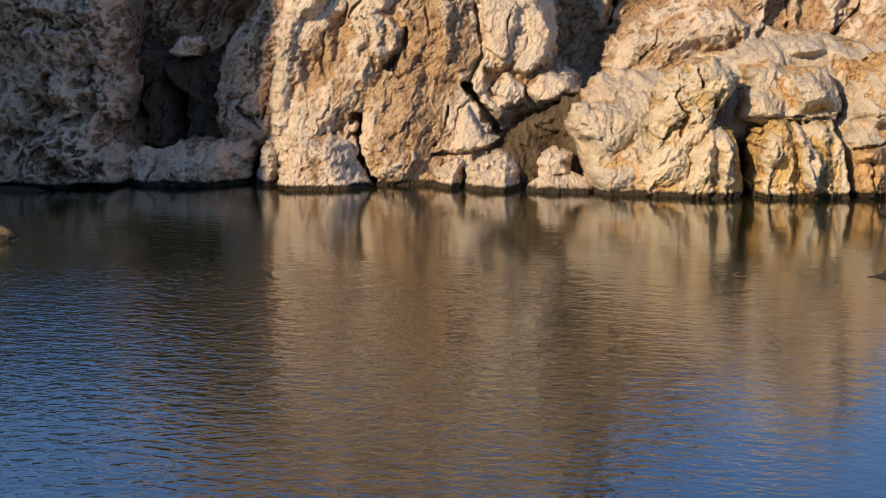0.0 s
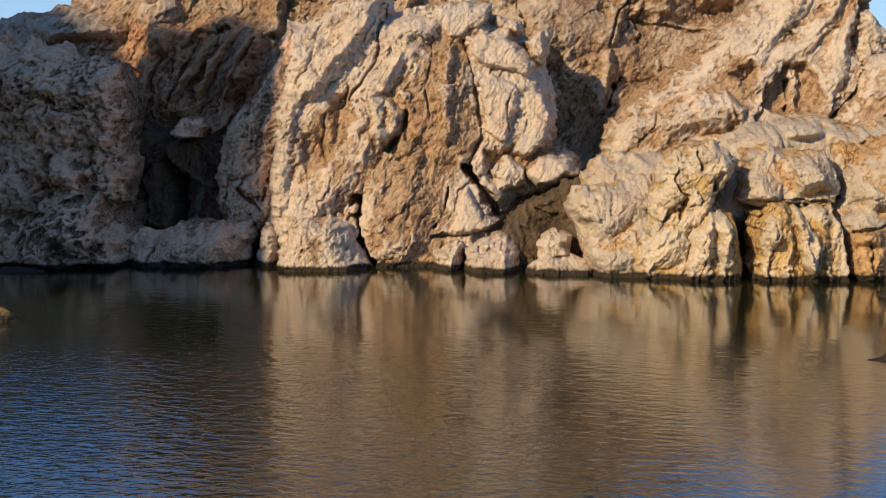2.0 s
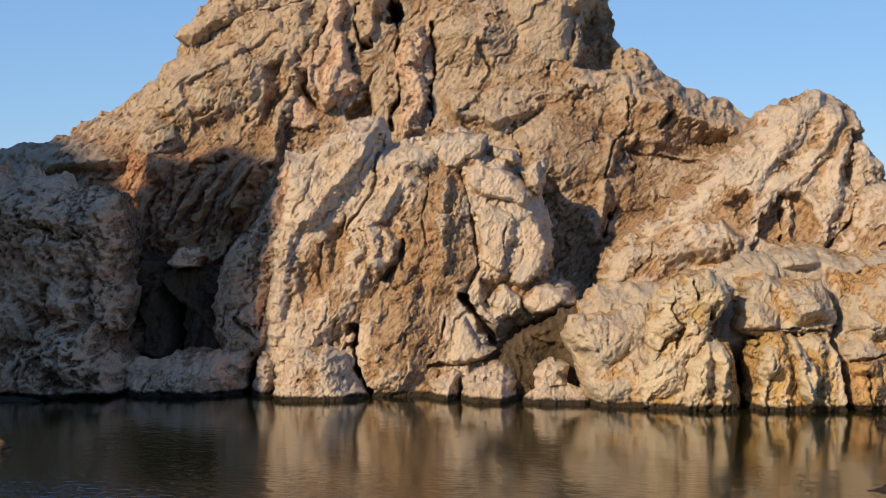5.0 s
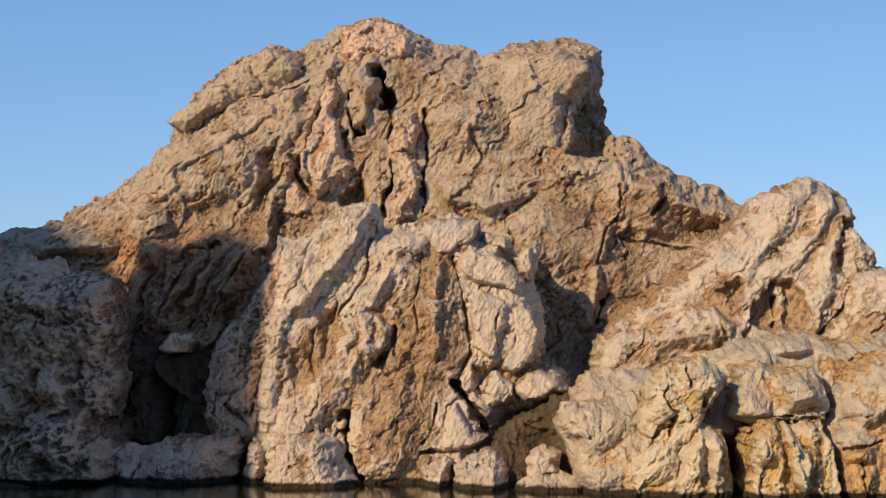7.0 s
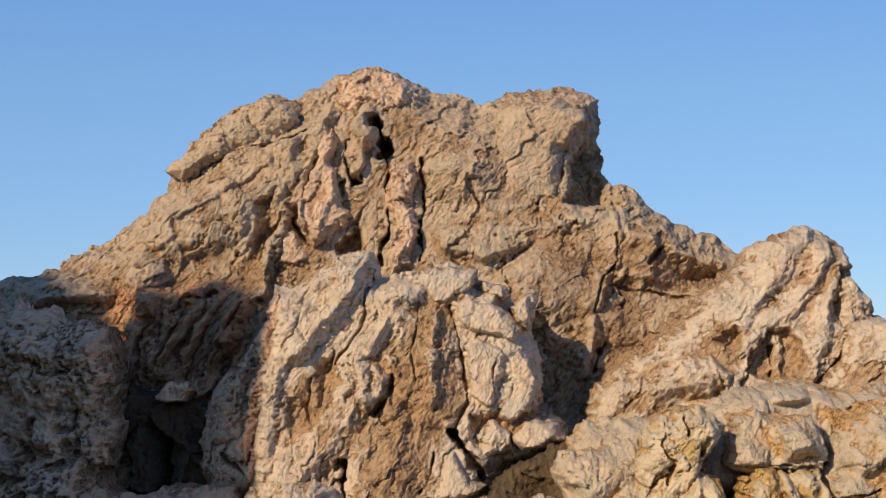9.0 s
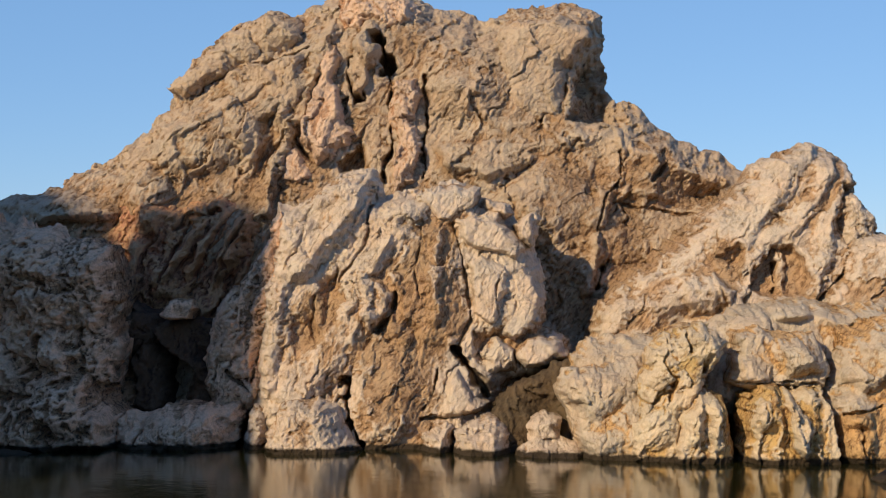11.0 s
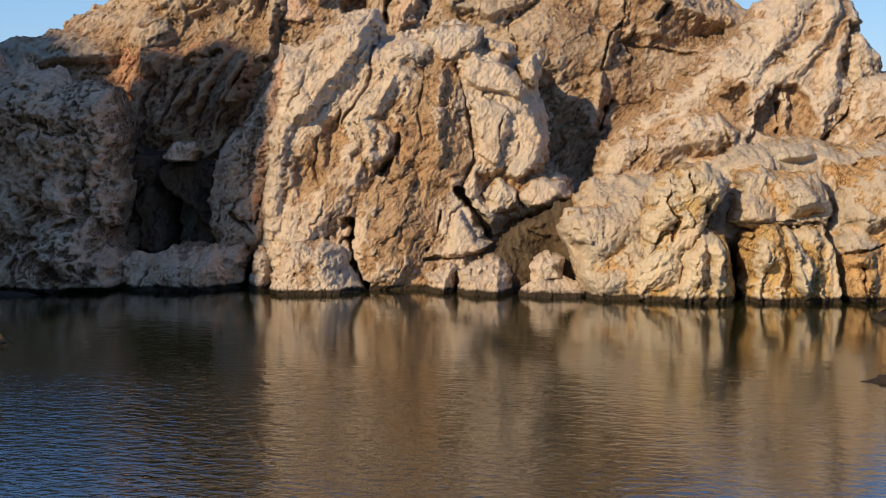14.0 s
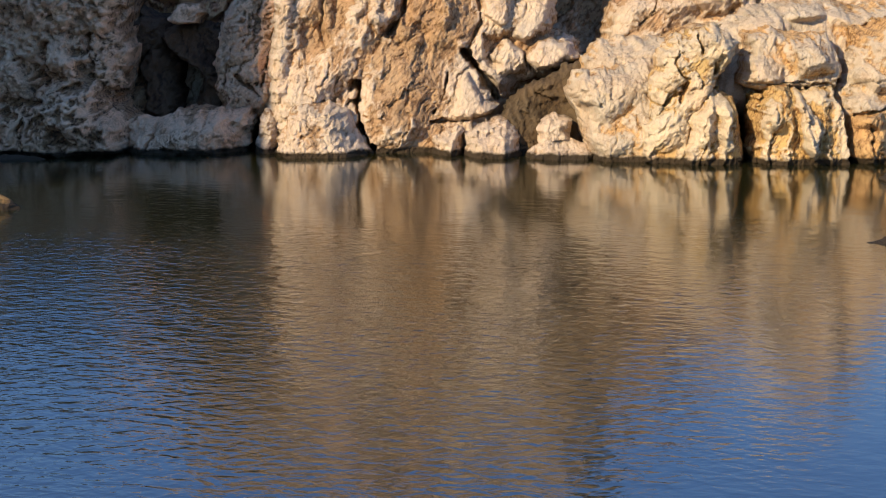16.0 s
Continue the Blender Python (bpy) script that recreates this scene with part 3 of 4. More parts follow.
rock("side_peak", [(5.63, 4.16), (6.12, 5.25), (9.12, 7.50), (11.77, 9.69), (12.79, 10.73), (13.76, 11.21), (14.38, 11.57), (14.79, 11.72), (15.18, 11.48), (15.83, 11.12), (16.30, 10.84), (16.48, 10.41), (16.40, 9.23), (15.87, 8.15), (17.38, 7.83), (19.54, 7.52), (18.67, 1.71), (5.52, 1.62)],
     67.5, PALE_STONE, lean=(-0.05, 0.5), bulge=1.6, rim=0.9, res=0.045, chunk=1.5, rough=0.62, joint=0.22, grain=(-50, 2.6), stain_shade=0.20, seed=2, parent=hill, back=9.0,
     slabs=[(-0.75, 0.0, 0.0, 0.3, [(11.53, 5.61), (11.88, 6.51), (12.72, 7.31), (13.50, 7.46), (13.99, 6.92), (14.20, 5.94), (13.71, 5.40), (12.82, 5.14)]), (-0.6, 0.0, 0.0, 0.3, [(10.43, 6.90), (11.42, 7.50), (11.69, 7.30), (11.48, 6.47), (11.01, 6.51)]),
            (0.6, 0.1, 0.0, 0.5, [(15.76, 8.03), (17.46, 7.59), (17.08, 4.88), (15.31, 4.45), (14.28, 5.15), (15.19, 6.05)]), (0.6, 0.0, 0.2, 0.8, [(5.89, 4.77), (6.61, 5.37), (7.91, 5.55), (9.14, 6.20), (10.39, 6.34), (11.18, 5.56), (10.87, 4.92), (9.45, 4.53), (7.40, 4.27), (6.32, 3.85)])] + [(0.25, 0.0, 0.0, 0.3, [(9.14, 6.14), (10.39, 6.34), (11.18, 5.56), (10.76, 4.86), (9.45, 4.53), (8.97, 5.38)]), (-0.9, 0.0, 0.0, 0.35, [(15.76, 9.84), (16.65, 9.84), (16.42, 8.03), (15.49, 8.03)])],
     ribs=[(0.5, 1.4, 0.5, [(14.42, 11.47), (13.55, 10.06), (12.57, 8.69), (11.56, 7.35)]), (0.35, 0.8, 0.3, [(11.52, 9.82), (9.84, 8.23), (8.21, 6.89), (6.40, 5.59)]), (0.4, 0.5, 0.35, [(15.28, 10.53), (14.57, 9.15), (13.56, 8.02), (12.29, 7.46), (11.71, 6.58)]),
           (0.4, 0.5, 0.35, [(15.04, 8.47), (14.66, 7.14), (14.16, 5.62)]), (0.4, 0.4, 0.2, [(13.11, 6.91), (12.91, 6.04), (12.94, 5.29)])],
     cracks=[(12.81, 6.69, 12.64, 5.50, 0.14, 0.9), (15.76, 8.07, 15.60, 7.14, 15.12, 6.05, 14.15, 5.15, 0.08, 0.8), (7.68, 5.38, 7.44, 4.84, 6.94, 4.36, 0.05, 0.4), (10.26, 8.01, 9.13, 7.56, 7.97, 6.46, 0.07, 0.5)],
     stain_shades=[(12.94, 6.26, 1.5, 1.1, 0, 1.0), (10.93, 6.90, 0.8, 0.5, 20, 0.9), (10.09, 5.92, 1.0, 0.5, 0, 0.2), (15.66, 9.50, 0.31, 1.55, 0, 0.7), (9.11, 7.34, 1.5, 0.4, 38, 0.35)])

rock("central_crag", [(-7.11, 1.11), (-7.02, 4.18), (-6.74, 6.30), (-6.40, 9.12), (-5.56, 8.83), (-4.94, 9.51), (-3.86, 10.27), (-2.58, 10.28), (-2.30, 9.31), (-1.20, 9.54), (0.35, 9.90), (1.35, 9.57), (1.57, 9.18), (2.68, 8.78), (2.83, 8.22), (3.46, 8.65), (3.72, 8.34), (3.65, 7.23), (4.01, 5.69), (3.85, 4.19), (4.88, 3.77), (4.85, 2.92), (2.48, 2.10), (1.83, 1.07), (0.36, -2.00), (-2.91, -1.97), (-3.72, -1.96), (-5.74, -1.94)],
     64.9, PALE_STONE, lean=(0.10, 0.40), bulge=2.4, rim=1.5, res=0.035, chunk=1.1, rough=0.75, grain=(-28, 2.6), stain_shade=0.05, seed=3, parent=hill, back=7.0,
     ribs=[(0.7, 1.0, 0.45, [(-3.01, 9.00), (-3.87, 7.84), (-4.69, 7.02), (-5.25, 6.35)]), (0.6, 0.9, 0.5, [(-3.08, 10.23), (-4.24, 9.43), (-5.25, 7.98), (-6.14, 6.70), (-6.52, 5.76)]),
           (0.65, 1.0, 0.55, [(-1.03, 8.82), (-1.96, 7.46), (-2.78, 6.19), (-3.27, 4.95)]), (0.55, 1.0, 0.6, [(-2.94, 4.54), (-3.63, 3.32), (-4.52, 2.42), (-5.21, 1.82)]),
           (0.6, 0.5, 0.35, [(-5.80, 6.18), (-6.06, 4.94), (-6.19, 3.31), (-6.23, 2.12)]), (0.5, 0.6, 0.3, [(-1.73, 6.19), (-1.92, 4.95), (-1.38, 3.73)]), (0.45, 0.4, 0.25, [(-0.17, 7.89), (-0.37, 6.20), (-0.26, 4.55)])],
     slabs=[(0.6, -0.15, 0.0, 0.3, [(-2.98, 5.98), (-2.25, 6.09), (-1.82, 5.47), (-2.02, 4.54), (-2.62, 3.97), (-3.05, 4.54)]), (0.45, -0.12, 0.0, 0.5, [(-1.76, 7.99), (-0.49, 8.21), (0.61, 7.36), (0.82, 6.20), (0.88, 4.55), (0.36, 3.54), (-0.66, 3.49), (-1.60, 4.34), (-1.94, 6.19)]),
            (-0.6, 0.0, 0.0, 0.4, [(-4.65, 5.97), (-3.83, 6.50), (-3.48, 5.36), (-3.77, 4.53), (-4.38, 4.12)]), (-0.5, 0.0, 0.0, 0.4, [(-5.83, 4.53), (-4.92, 4.94), (-4.27, 4.02), (-4.55, 3.32), (-5.37, 3.21)])] + [(0.6, 0.05, -0.1, 0.8, [(-3.12, 3.52), (-2.11, 3.83), (-1.07, 3.33), (-0.55, 2.14), (-0.84, 0.77), (-1.83, 0.09), (-2.84, 0.18), (-3.37, 1.34)]), (-0.7, 0.0, 0.0, 0.4, [(1.02, 4.14), (2.42, 4.35), (3.76, 4.16), (3.62, 2.75), (1.79, 2.44), (0.98, 3.34)]),
            (0.4, -0.2, 0.0, 0.25, [(-6.82, 5.65), (-6.42, 6.01), (-6.06, 5.76), (-6.11, 5.04), (-6.57, 4.83)])],
     cracks=[(0.32, 3.58, 0.93, 2.74, 1.70, 1.71, 0.26, 2.4), (0.42, 8.11, 0.69, 7.26, 0.86, 6.20, 0.96, 4.55, 0.46, 3.54, 0.14, 0.55), (-2.73, 8.74, -2.81, 7.67, -3.31, 6.71, -3.81, 5.87, 0.10, 0.4),
             (-1.78, 5.57, -1.87, 4.75, -2.36, 4.09, 0.15, 1.0), (-3.36, 2.42, -3.52, 1.54, -3.21, 0.76, -2.83, 0.07, 0.32, 2.0)] + [(-0.13, 2.77, -0.41, 1.94, -0.61, 1.35, 0.07, 0.7), (-0.74, 1.00, 0.36, 1.12, 1.27, 1.20, 0.09, 0.8),
             (-5.07, 8.73, -5.33, 7.45, -5.81, 6.39, 0.07, 0.3), (-2.48, 9.95, -2.67, 8.96, -2.82, 8.10, 0.12, 0.9), (-4.63, 5.35, -4.90, 4.33, -4.56, 3.52, 0.08, 0.35), (-0.81, 8.10, -1.01, 6.62, -0.89, 5.37, 0.06, 0.4)],
     # first entry pales the left ribs, sunlight put into their colour
     stain_shades=[(-4.91, 7.45, 1.6, 2.6, -32, -0.4), (-0.37, 5.78, 1.4, 2.6, -5, 0.30), (-4.60, 4.53, 0.9, 1.0, 0, 0.35), (-4.11, 5.35, 0.5, 0.9, -20, 0.4), (-1.86, 1.74, 1.3, 1.6, 0, 0.2), (-0.49, 5.90, 1.46, 2.50, -5, 0.45), (0.13, 8.02, 1.06, 0.85, 0, 0.35), (-1.71, 4.25, 0.82, 1.44, -15, 0.3), (-2.08, 1.86, 2.23, 2.23, 0, 0.42), (-4.60, 5.06, 0.82, 1.86, -20, 0.4), (1.99, 3.24, 1.44, 1.24, 0, 0.45), (-6.09, 5.47, 0.41, 0.62, 0, 0.6), (1.81, 5.91, 1.26, 1.26, 0, -0.25), (-3.86, 7.57, 1.89, 1.68, 0, -0.15), (0.75, 1.75, 0.81, 1.02, 0, -0.2)])

def block(outline, y, seed, bulge, rim=0.6, stain_shade=0.1, grain=(-20, 1.8), stone=PALE_STONE, **kw):
    return rock("block", outline, y, stone, lean=kw.pop("lean", (0.05, 0.3)), bulge=bulge, rim=rim, res=kw.pop("res", 0.036), chunk=kw.pop("chunk", 0.9), rough=kw.pop("rough", 0.8), grain=grain, stain_shade=stain_shade, seed=seed,
                parent=hill, back=kw.pop("back", 3.0), **kw)


SMOOTH = dict(rough=0.5, chunk=0.7, lean=(0.12, 0.35))
block([(-1.17, 8.90), (-0.81, 9.33), (-0.18, 9.58), (0.35, 9.71), (0.81, 9.59), (1.41, 9.50), (1.36, 9.00), (1.03, 8.53), (0.35, 8.19), (-0.45, 8.27)], 65.2, 73, 1.0, 0.35, **SMOOTH)
block([(1.52, 9.11), (2.06, 9.04), (2.59, 8.90), (2.74, 8.56), (2.42, 8.28), (1.67, 8.68)], 65.5, 74, 0.7, 0.3, **SMOOTH)
block([(0.35, 8.26), (1.02, 8.47), (2.03, 8.31), (2.58, 7.89), (3.08, 7.35), (3.00, 6.59), (2.24, 6.80), (0.82, 7.21), (0.44, 7.63)], 64.6, 72, 1.0, 0.35, **SMOOTH)
block([(2.64, 8.01), (3.10, 8.54), (3.44, 8.50), (3.44, 7.48), (3.19, 7.23), (2.78, 7.48)], 64.9, 75, 0.9, 0.3, **SMOOTH)
block([(0.73, 6.78), (1.39, 7.08), (2.33, 6.71), (2.47, 6.21), (2.43, 5.34), (2.14, 4.51), (1.61, 4.30), (1.11, 4.75), (0.94, 5.79)], 64.0, 70, 1.1, 0.35, cracks=[(2.28, 6.73, 1.98, 5.79, 2.02, 4.55, 0.05, 0.3)], **SMOOTH)
block([(2.40, 6.21), (3.06, 6.57), (3.48, 5.90), (3.73, 5.17), (3.61, 4.51), (2.69, 3.68), (2.03, 4.09), (2.48, 5.07)], 64.2, 71, 1.1, 0.35, **SMOOTH)
block([(0.46, 3.04), (1.13, 1.95), (1.74, 1.63), (1.22, 1.11), (-0.44, 1.02), (-0.08, 1.95)], 62.3, 76, 1.0, 0.5, stain_shade=0.15, **SMOOTH)
block([(2.56, 3.35), (2.91, 3.76), (3.52, 3.97), (4.40, 3.69), (4.64, 3.20), (3.93, 2.87), (3.01, 2.83)], 62.9, 77, 1.0, 0.4, **SMOOTH)
block([(1.14, 3.53), (2.01, 3.99), (2.73, 3.54), (2.67, 2.82), (1.80, 2.47), (1.29, 2.88)], 63.3, 78, 0.9, 0.4, stain_shade=0.5, rough=0.9, chunk=0.6, lean=(0.12, 0.35))

# ribs, slabs and blocks of the upper hill
block([(1.89, 15.00), (2.33, 16.72), (2.81, 17.35), (4.03, 17.70), (5.49, 17.76), (6.42, 17.37), (6.62, 16.49), (5.54, 15.14), (5.45, 13.91), (5.01, 12.94), (3.55, 12.56), (2.34, 13.05)], 75.3, 80, 1.5, rim=0.8, lean=(0.0, 0.35), stone=HILL_STONE,
      res=0.045, chunk=1.2, rough=0.62, grain=(-50, 2.2), stain_shade=0.1, back=6.0)
block([(-5.42, 15.86), (-4.70, 16.39), (-4.30, 15.62), (-4.44, 14.41), (-4.14, 12.96), (-3.46, 11.99), (-4.30, 11.26), (-5.14, 10.73), (-5.74, 11.21), (-6.35, 11.93), (-6.12, 12.95), (-5.69, 13.92)], 74.0, 81, 1.5, rim=0.5, lean=(0.1, 0.4), stone=RED_STONE,
      res=0.042, chunk=0.8, rough=0.9, grain=(-15, 2.4), stain_shade=0.05, back=5.0)
block([(-6.85, 11.44), (-6.16, 11.68), (-5.56, 11.01), (-5.27, 10.49), (-6.03, 9.96), (-6.89, 10.05)], 73.0, 88, 1.2, rim=0.4, lean=(0.1, 0.4), stone=RED_STONE, res=0.042, chunk=0.7, rough=0.6, stain_shade=0.2, back=4.0)
block([(-2.25, 14.68), (-1.65, 14.90), (-1.01, 14.69), (-0.88, 13.73), (-1.17, 12.89), (-0.83, 11.70), (-0.96, 10.15), (-1.86, 9.36), (-2.22, 10.02), (-2.09, 11.93), (-2.48, 13.36)], 73.6, 82, 1.6, rim=0.5, lean=(0.0, 0.4), stone=RED_STONE, res=0.042, chunk=0.6, rough=1.1, grain=(0, 1.8),
      stain_shade=0.35, back=5.0)
block([(-3.45, 12.69), (-2.93, 13.36), (-2.40, 12.26), (-2.43, 10.53), (-3.32, 10.72), (-3.64, 11.73)], 73.6, 89, 0.9, rim=0.4, lean=(0.0, 0.4), stone=HILL_STONE, res=0.042, chunk=0.7, rough=0.6, stain_shade=0.5, back=4.0)
block([(-4.53, 18.45), (-3.94, 18.89), (-3.31, 19.16), (-2.16, 18.92), (-1.24, 18.25), (-1.08, 17.23), (-2.39, 17.12), (-3.40, 17.33), (-3.64, 16.85), (-4.65, 17.11)], 76.1, 83, 0.7, rim=0.9, lean=(0.0, 0.35), stone=RED_STONE, res=0.045, chunk=0.7, rough=1.1, grain=(20, 1.5),
      stain_shade=0.3, back=6.0)
block([(-11.92, 14.30), (-11.12, 15.18), (-10.43, 16.02), (-9.12, 17.04), (-7.91, 17.85), (-6.59, 17.50), (-6.11, 16.62), (-6.59, 16.14), (-7.81, 15.67), (-9.02, 15.14), (-9.98, 14.72), (-11.15, 13.78)], 75.0, 84, 0.6, rim=0.9, lean=(0.0, 0.4), stone=HILL_STONE, res=0.045, chunk=1.1, rough=0.8,
      grain=(65, 2.6), stain_shade=-0.1, back=6.0)
block([(-4.22, 16.44), (-3.54, 16.69), (-3.14, 15.88), (-3.11, 14.40), (-3.47, 13.74), (-3.96, 14.03), (-4.21, 15.26)], 75.0, 86, 1.4, rim=0.4, lean=(0.0, 0.4), stone=HILL_STONE, res=0.042, chunk=0.7, rough=0.9, stain_shade=0.2, back=4.0)

rock("shaded_flank", [(-8.68, 0.83), (-9.02, 2.89), (-8.56, 5.01), (-7.36, 6.30), (-6.62, 7.59), (-6.09, 8.45), (-5.81, 6.73), (-6.38, 4.20), (-6.37, 1.33)],
     64.5, GREY_STONE, lean=(-0.5, 0.3), bulge=0.8, rim=0.7, chunk=0.9, grain=(-20, 2.0), stain_shade=0.15, seed=4, parent=hill, back=5.0, pitted=0.15,
     cracks=[(-7.92, 2.57, -7.08, 1.75, 0.12, 0.7), (-6.46, 4.23, -7.06, 2.18, 0.12, 0.7)])

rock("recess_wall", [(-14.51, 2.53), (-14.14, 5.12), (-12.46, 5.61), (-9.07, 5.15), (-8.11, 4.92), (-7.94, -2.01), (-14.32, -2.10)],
     71.5, RECESS_SHADE_STONE, lean=(-0.1, 0.15), bulge=0.4, rim=0.6, res=0.06, chunk=0.9, grain=(-10, 2.5), stain_shade=0.5, seed=5, parent=hill, back=4.0)
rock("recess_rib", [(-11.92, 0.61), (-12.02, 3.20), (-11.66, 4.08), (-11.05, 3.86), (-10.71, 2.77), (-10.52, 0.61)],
     67.0, RECESS_SHADE_STONE, lean=(0.0, 0.25), bulge=1.2, rim=0.6, chunk=0.7, rough=0.9, grain=(5, 2.5), stain_shade=0.1, seed=55, parent=hill, back=5.0)
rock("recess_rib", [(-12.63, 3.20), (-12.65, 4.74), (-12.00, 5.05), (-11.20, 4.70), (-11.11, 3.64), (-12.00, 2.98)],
     67.4, RECESS_SHADE_STONE, lean=(0.0, 0.25), bulge=1.0, rim=0.6, chunk=0.7, rough=0.9, grain=(5, 1.5), stain_shade=0.1, seed=56, parent=hill, back=5.0)
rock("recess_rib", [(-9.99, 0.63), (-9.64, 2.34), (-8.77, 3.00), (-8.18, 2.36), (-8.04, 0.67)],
     66.6, RECESS_SHADE_STONE, lean=(-0.2, 0.35), bulge=1.0, rim=0.6, chunk=0.7, rough=0.9, grain=(-30, 2.0), stain_shade=0.2, seed=57, parent=hill, back=5.0)

loose = rock("loose_stone", [(-10.72, 4.62), (-10.37, 5.18), (-9.39, 5.27), (-9.28, 4.93), (-9.56, 4.50), (-10.33, 4.45)],
     65.0, GREY_STONE, bulge=0.4, rim=0.15, res=0.03, chunk=0.6, rough=0.35, stain_shade=0.6, seed=6, back=2.0)
tagged(loose, "pale flat angular stone lying on a dark rock shelf", "rock")
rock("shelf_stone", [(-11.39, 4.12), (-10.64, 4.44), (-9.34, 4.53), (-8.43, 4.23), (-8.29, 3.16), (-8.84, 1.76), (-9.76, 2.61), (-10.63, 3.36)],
     66.2, RECESS_SHADE_STONE, bulge=0.7, rim=0.25, res=0.04, chunk=0.7, rough=0.9, stain_shade=0.4, seed=7, parent=hill, back=3.0)

rock('dark_buttress', [(-18.66, 8.43), (-17.35, 8.1), (-16.24, 7.74), (-15.42, 7.96), (-14.31, 7.57), (-13.35, 7.58), (-12.43, 6.71), (-12.14, 5.86), (-12.3, 5.0), (-12.1, 3.13), (-12.36, 1.69), (-11.59, 1.09), (-11.06, -1.98), (-17.5, -1.96)], 63.8,
     GREY_STONE, lean=(0.05, 0.35), bulge=1.8, rim=1.4, res=0.045, chunk=0.95, rough=1.25, grain=(55, 1.5), stain_shade=0.1, seed=8, parent=hill, back=8.0, pitted=0.32,
     joint=0.12,
     slabs=[(0.9, 0.0, -0.25, 0.6, [(-15.14, 0.77), (-14.44, 1.64), (-13.69, 2.19), (-12.72, 2.57), (-11.58, 2.2), (-10.93, 1.52), (-9.62, 1.37), (-8.93, -0.16), (-15.05, -0.19)]), (0.5, 0.0, 0.1, 0.4, [(-16.61, 6.97), (-14.99, 7.39), (-13.53, 7.29), (-12.13, 6.46), (-12.18, 5.84), (-13.83, 5.94), (-15.29, 6.14), (-16.45, 5.52)]), (-0.6, 0.0, 0.0, 0.3, [(-15.63, 3.5), (-14.8, 3.31), (-14.41, 2.43), (-15.29, 2.13)]), (-0.5, 0.0, 0.0, 0.3, [(-14.01, 4.51), (-13.07, 4.32), (-13.18, 3.31), (-13.9, 3.31)]), (0.4, 0.0, 0.0, 0.4, [(-15.82, 5.32), (-14.43, 5.73), (-13.14, 5.12), (-13.49, 4.52), (-15.08, 4.11)])],
     ribs=[(0.7, 0.7, 0.4, [(-12.29, 5.95), (-12.04, 4.52), (-12.02, 3.32), (-12.28, 2.04)]), (0.5, 0.6, 0.4, [(-14.0, 3.31), (-13.73, 2.62), (-14.25, 1.74)]), (0.5, 0.5, 0.35, [(-12.89, 4.52), (-12.58, 3.32), (-12.72, 2.53)])],
     lumps=[(-15.0, 5.85, 1.86, 1.44, -15, 0.9), (-12.93, 5.65, 0.99, 1.44, 0, 0.9), (-13.8, 3.81, 1.22, 1.22, 10, 0.7), (-12.26, 3.6, 0.51, 1.63, 0, 0.7), (-15.58, 3.4, 1.02, 1.83, 0, 0.8), (-13.61, 1.61, 1.81, 1.21, -25, 1.3), (-15.12, 0.84, 1.4, 1.2, 0, 1), (-11.93, 0.83, 0.9, 0.9, 0, 1.3)],
     cracks=[(-14.69, 3.83, -14.48, 3.01, 0.16, 0.7), (-13.32, 4.23, -13.1, 3.01, 0.12, 0.5), (-14.7, 1.84, -13.5, 2.45, 0.16, 0.8)])

rock('shore_ledge', [(-11.80, -1.80), (-11.80, 0.76), (-11.25, 1.31), (-10.72, 1.16), (-10.14, 1.51), (-9.32, 1.63), (-8.59, 1.51), (-7.89, 1.67), (-7.51, 1.52), (-7.35, 0.97), (-7.56, 0.19), (-7.36, -1.78)], 61.7,
     GREY_STONE, lean=(0.0, 0.55), bulge=1.3, rim=1.3, res=0.035, chunk=0.9, rough=1.0, stain_shade=0.08, seed=9, parent=hill, back=4.0, pitted=0.12,
     lumps=[(-9.05, 0.78, 1.58, 0.99, 5, 0.5), (-7.48, 1.08, 0.44, 0.7, 0, 0.6)],
     cracks=[(-10.7, 1.1, -10.88, 0.11, 0.12, 0.7)])

rock("wet_basin", [(1.59, 1.31), (2.37, 2.24), (3.60, 2.83), (5.04, 3.31), (5.97, 3.71), (6.25, 3.28), (5.41, 2.68), (5.73, 1.14), (5.96, -1.52), (1.70, -1.56)],
     60.7, WET_STONE, lean=(-0.05, 0.6), bulge=0.3, rim=0.4, chunk=1.2, rough=0.75, stain_shade=0.2, seed=10, parent=hill, back=3.0,
     lumps=[(3.72, 1.25, 0.90, 0.80, 0, -0.35)])
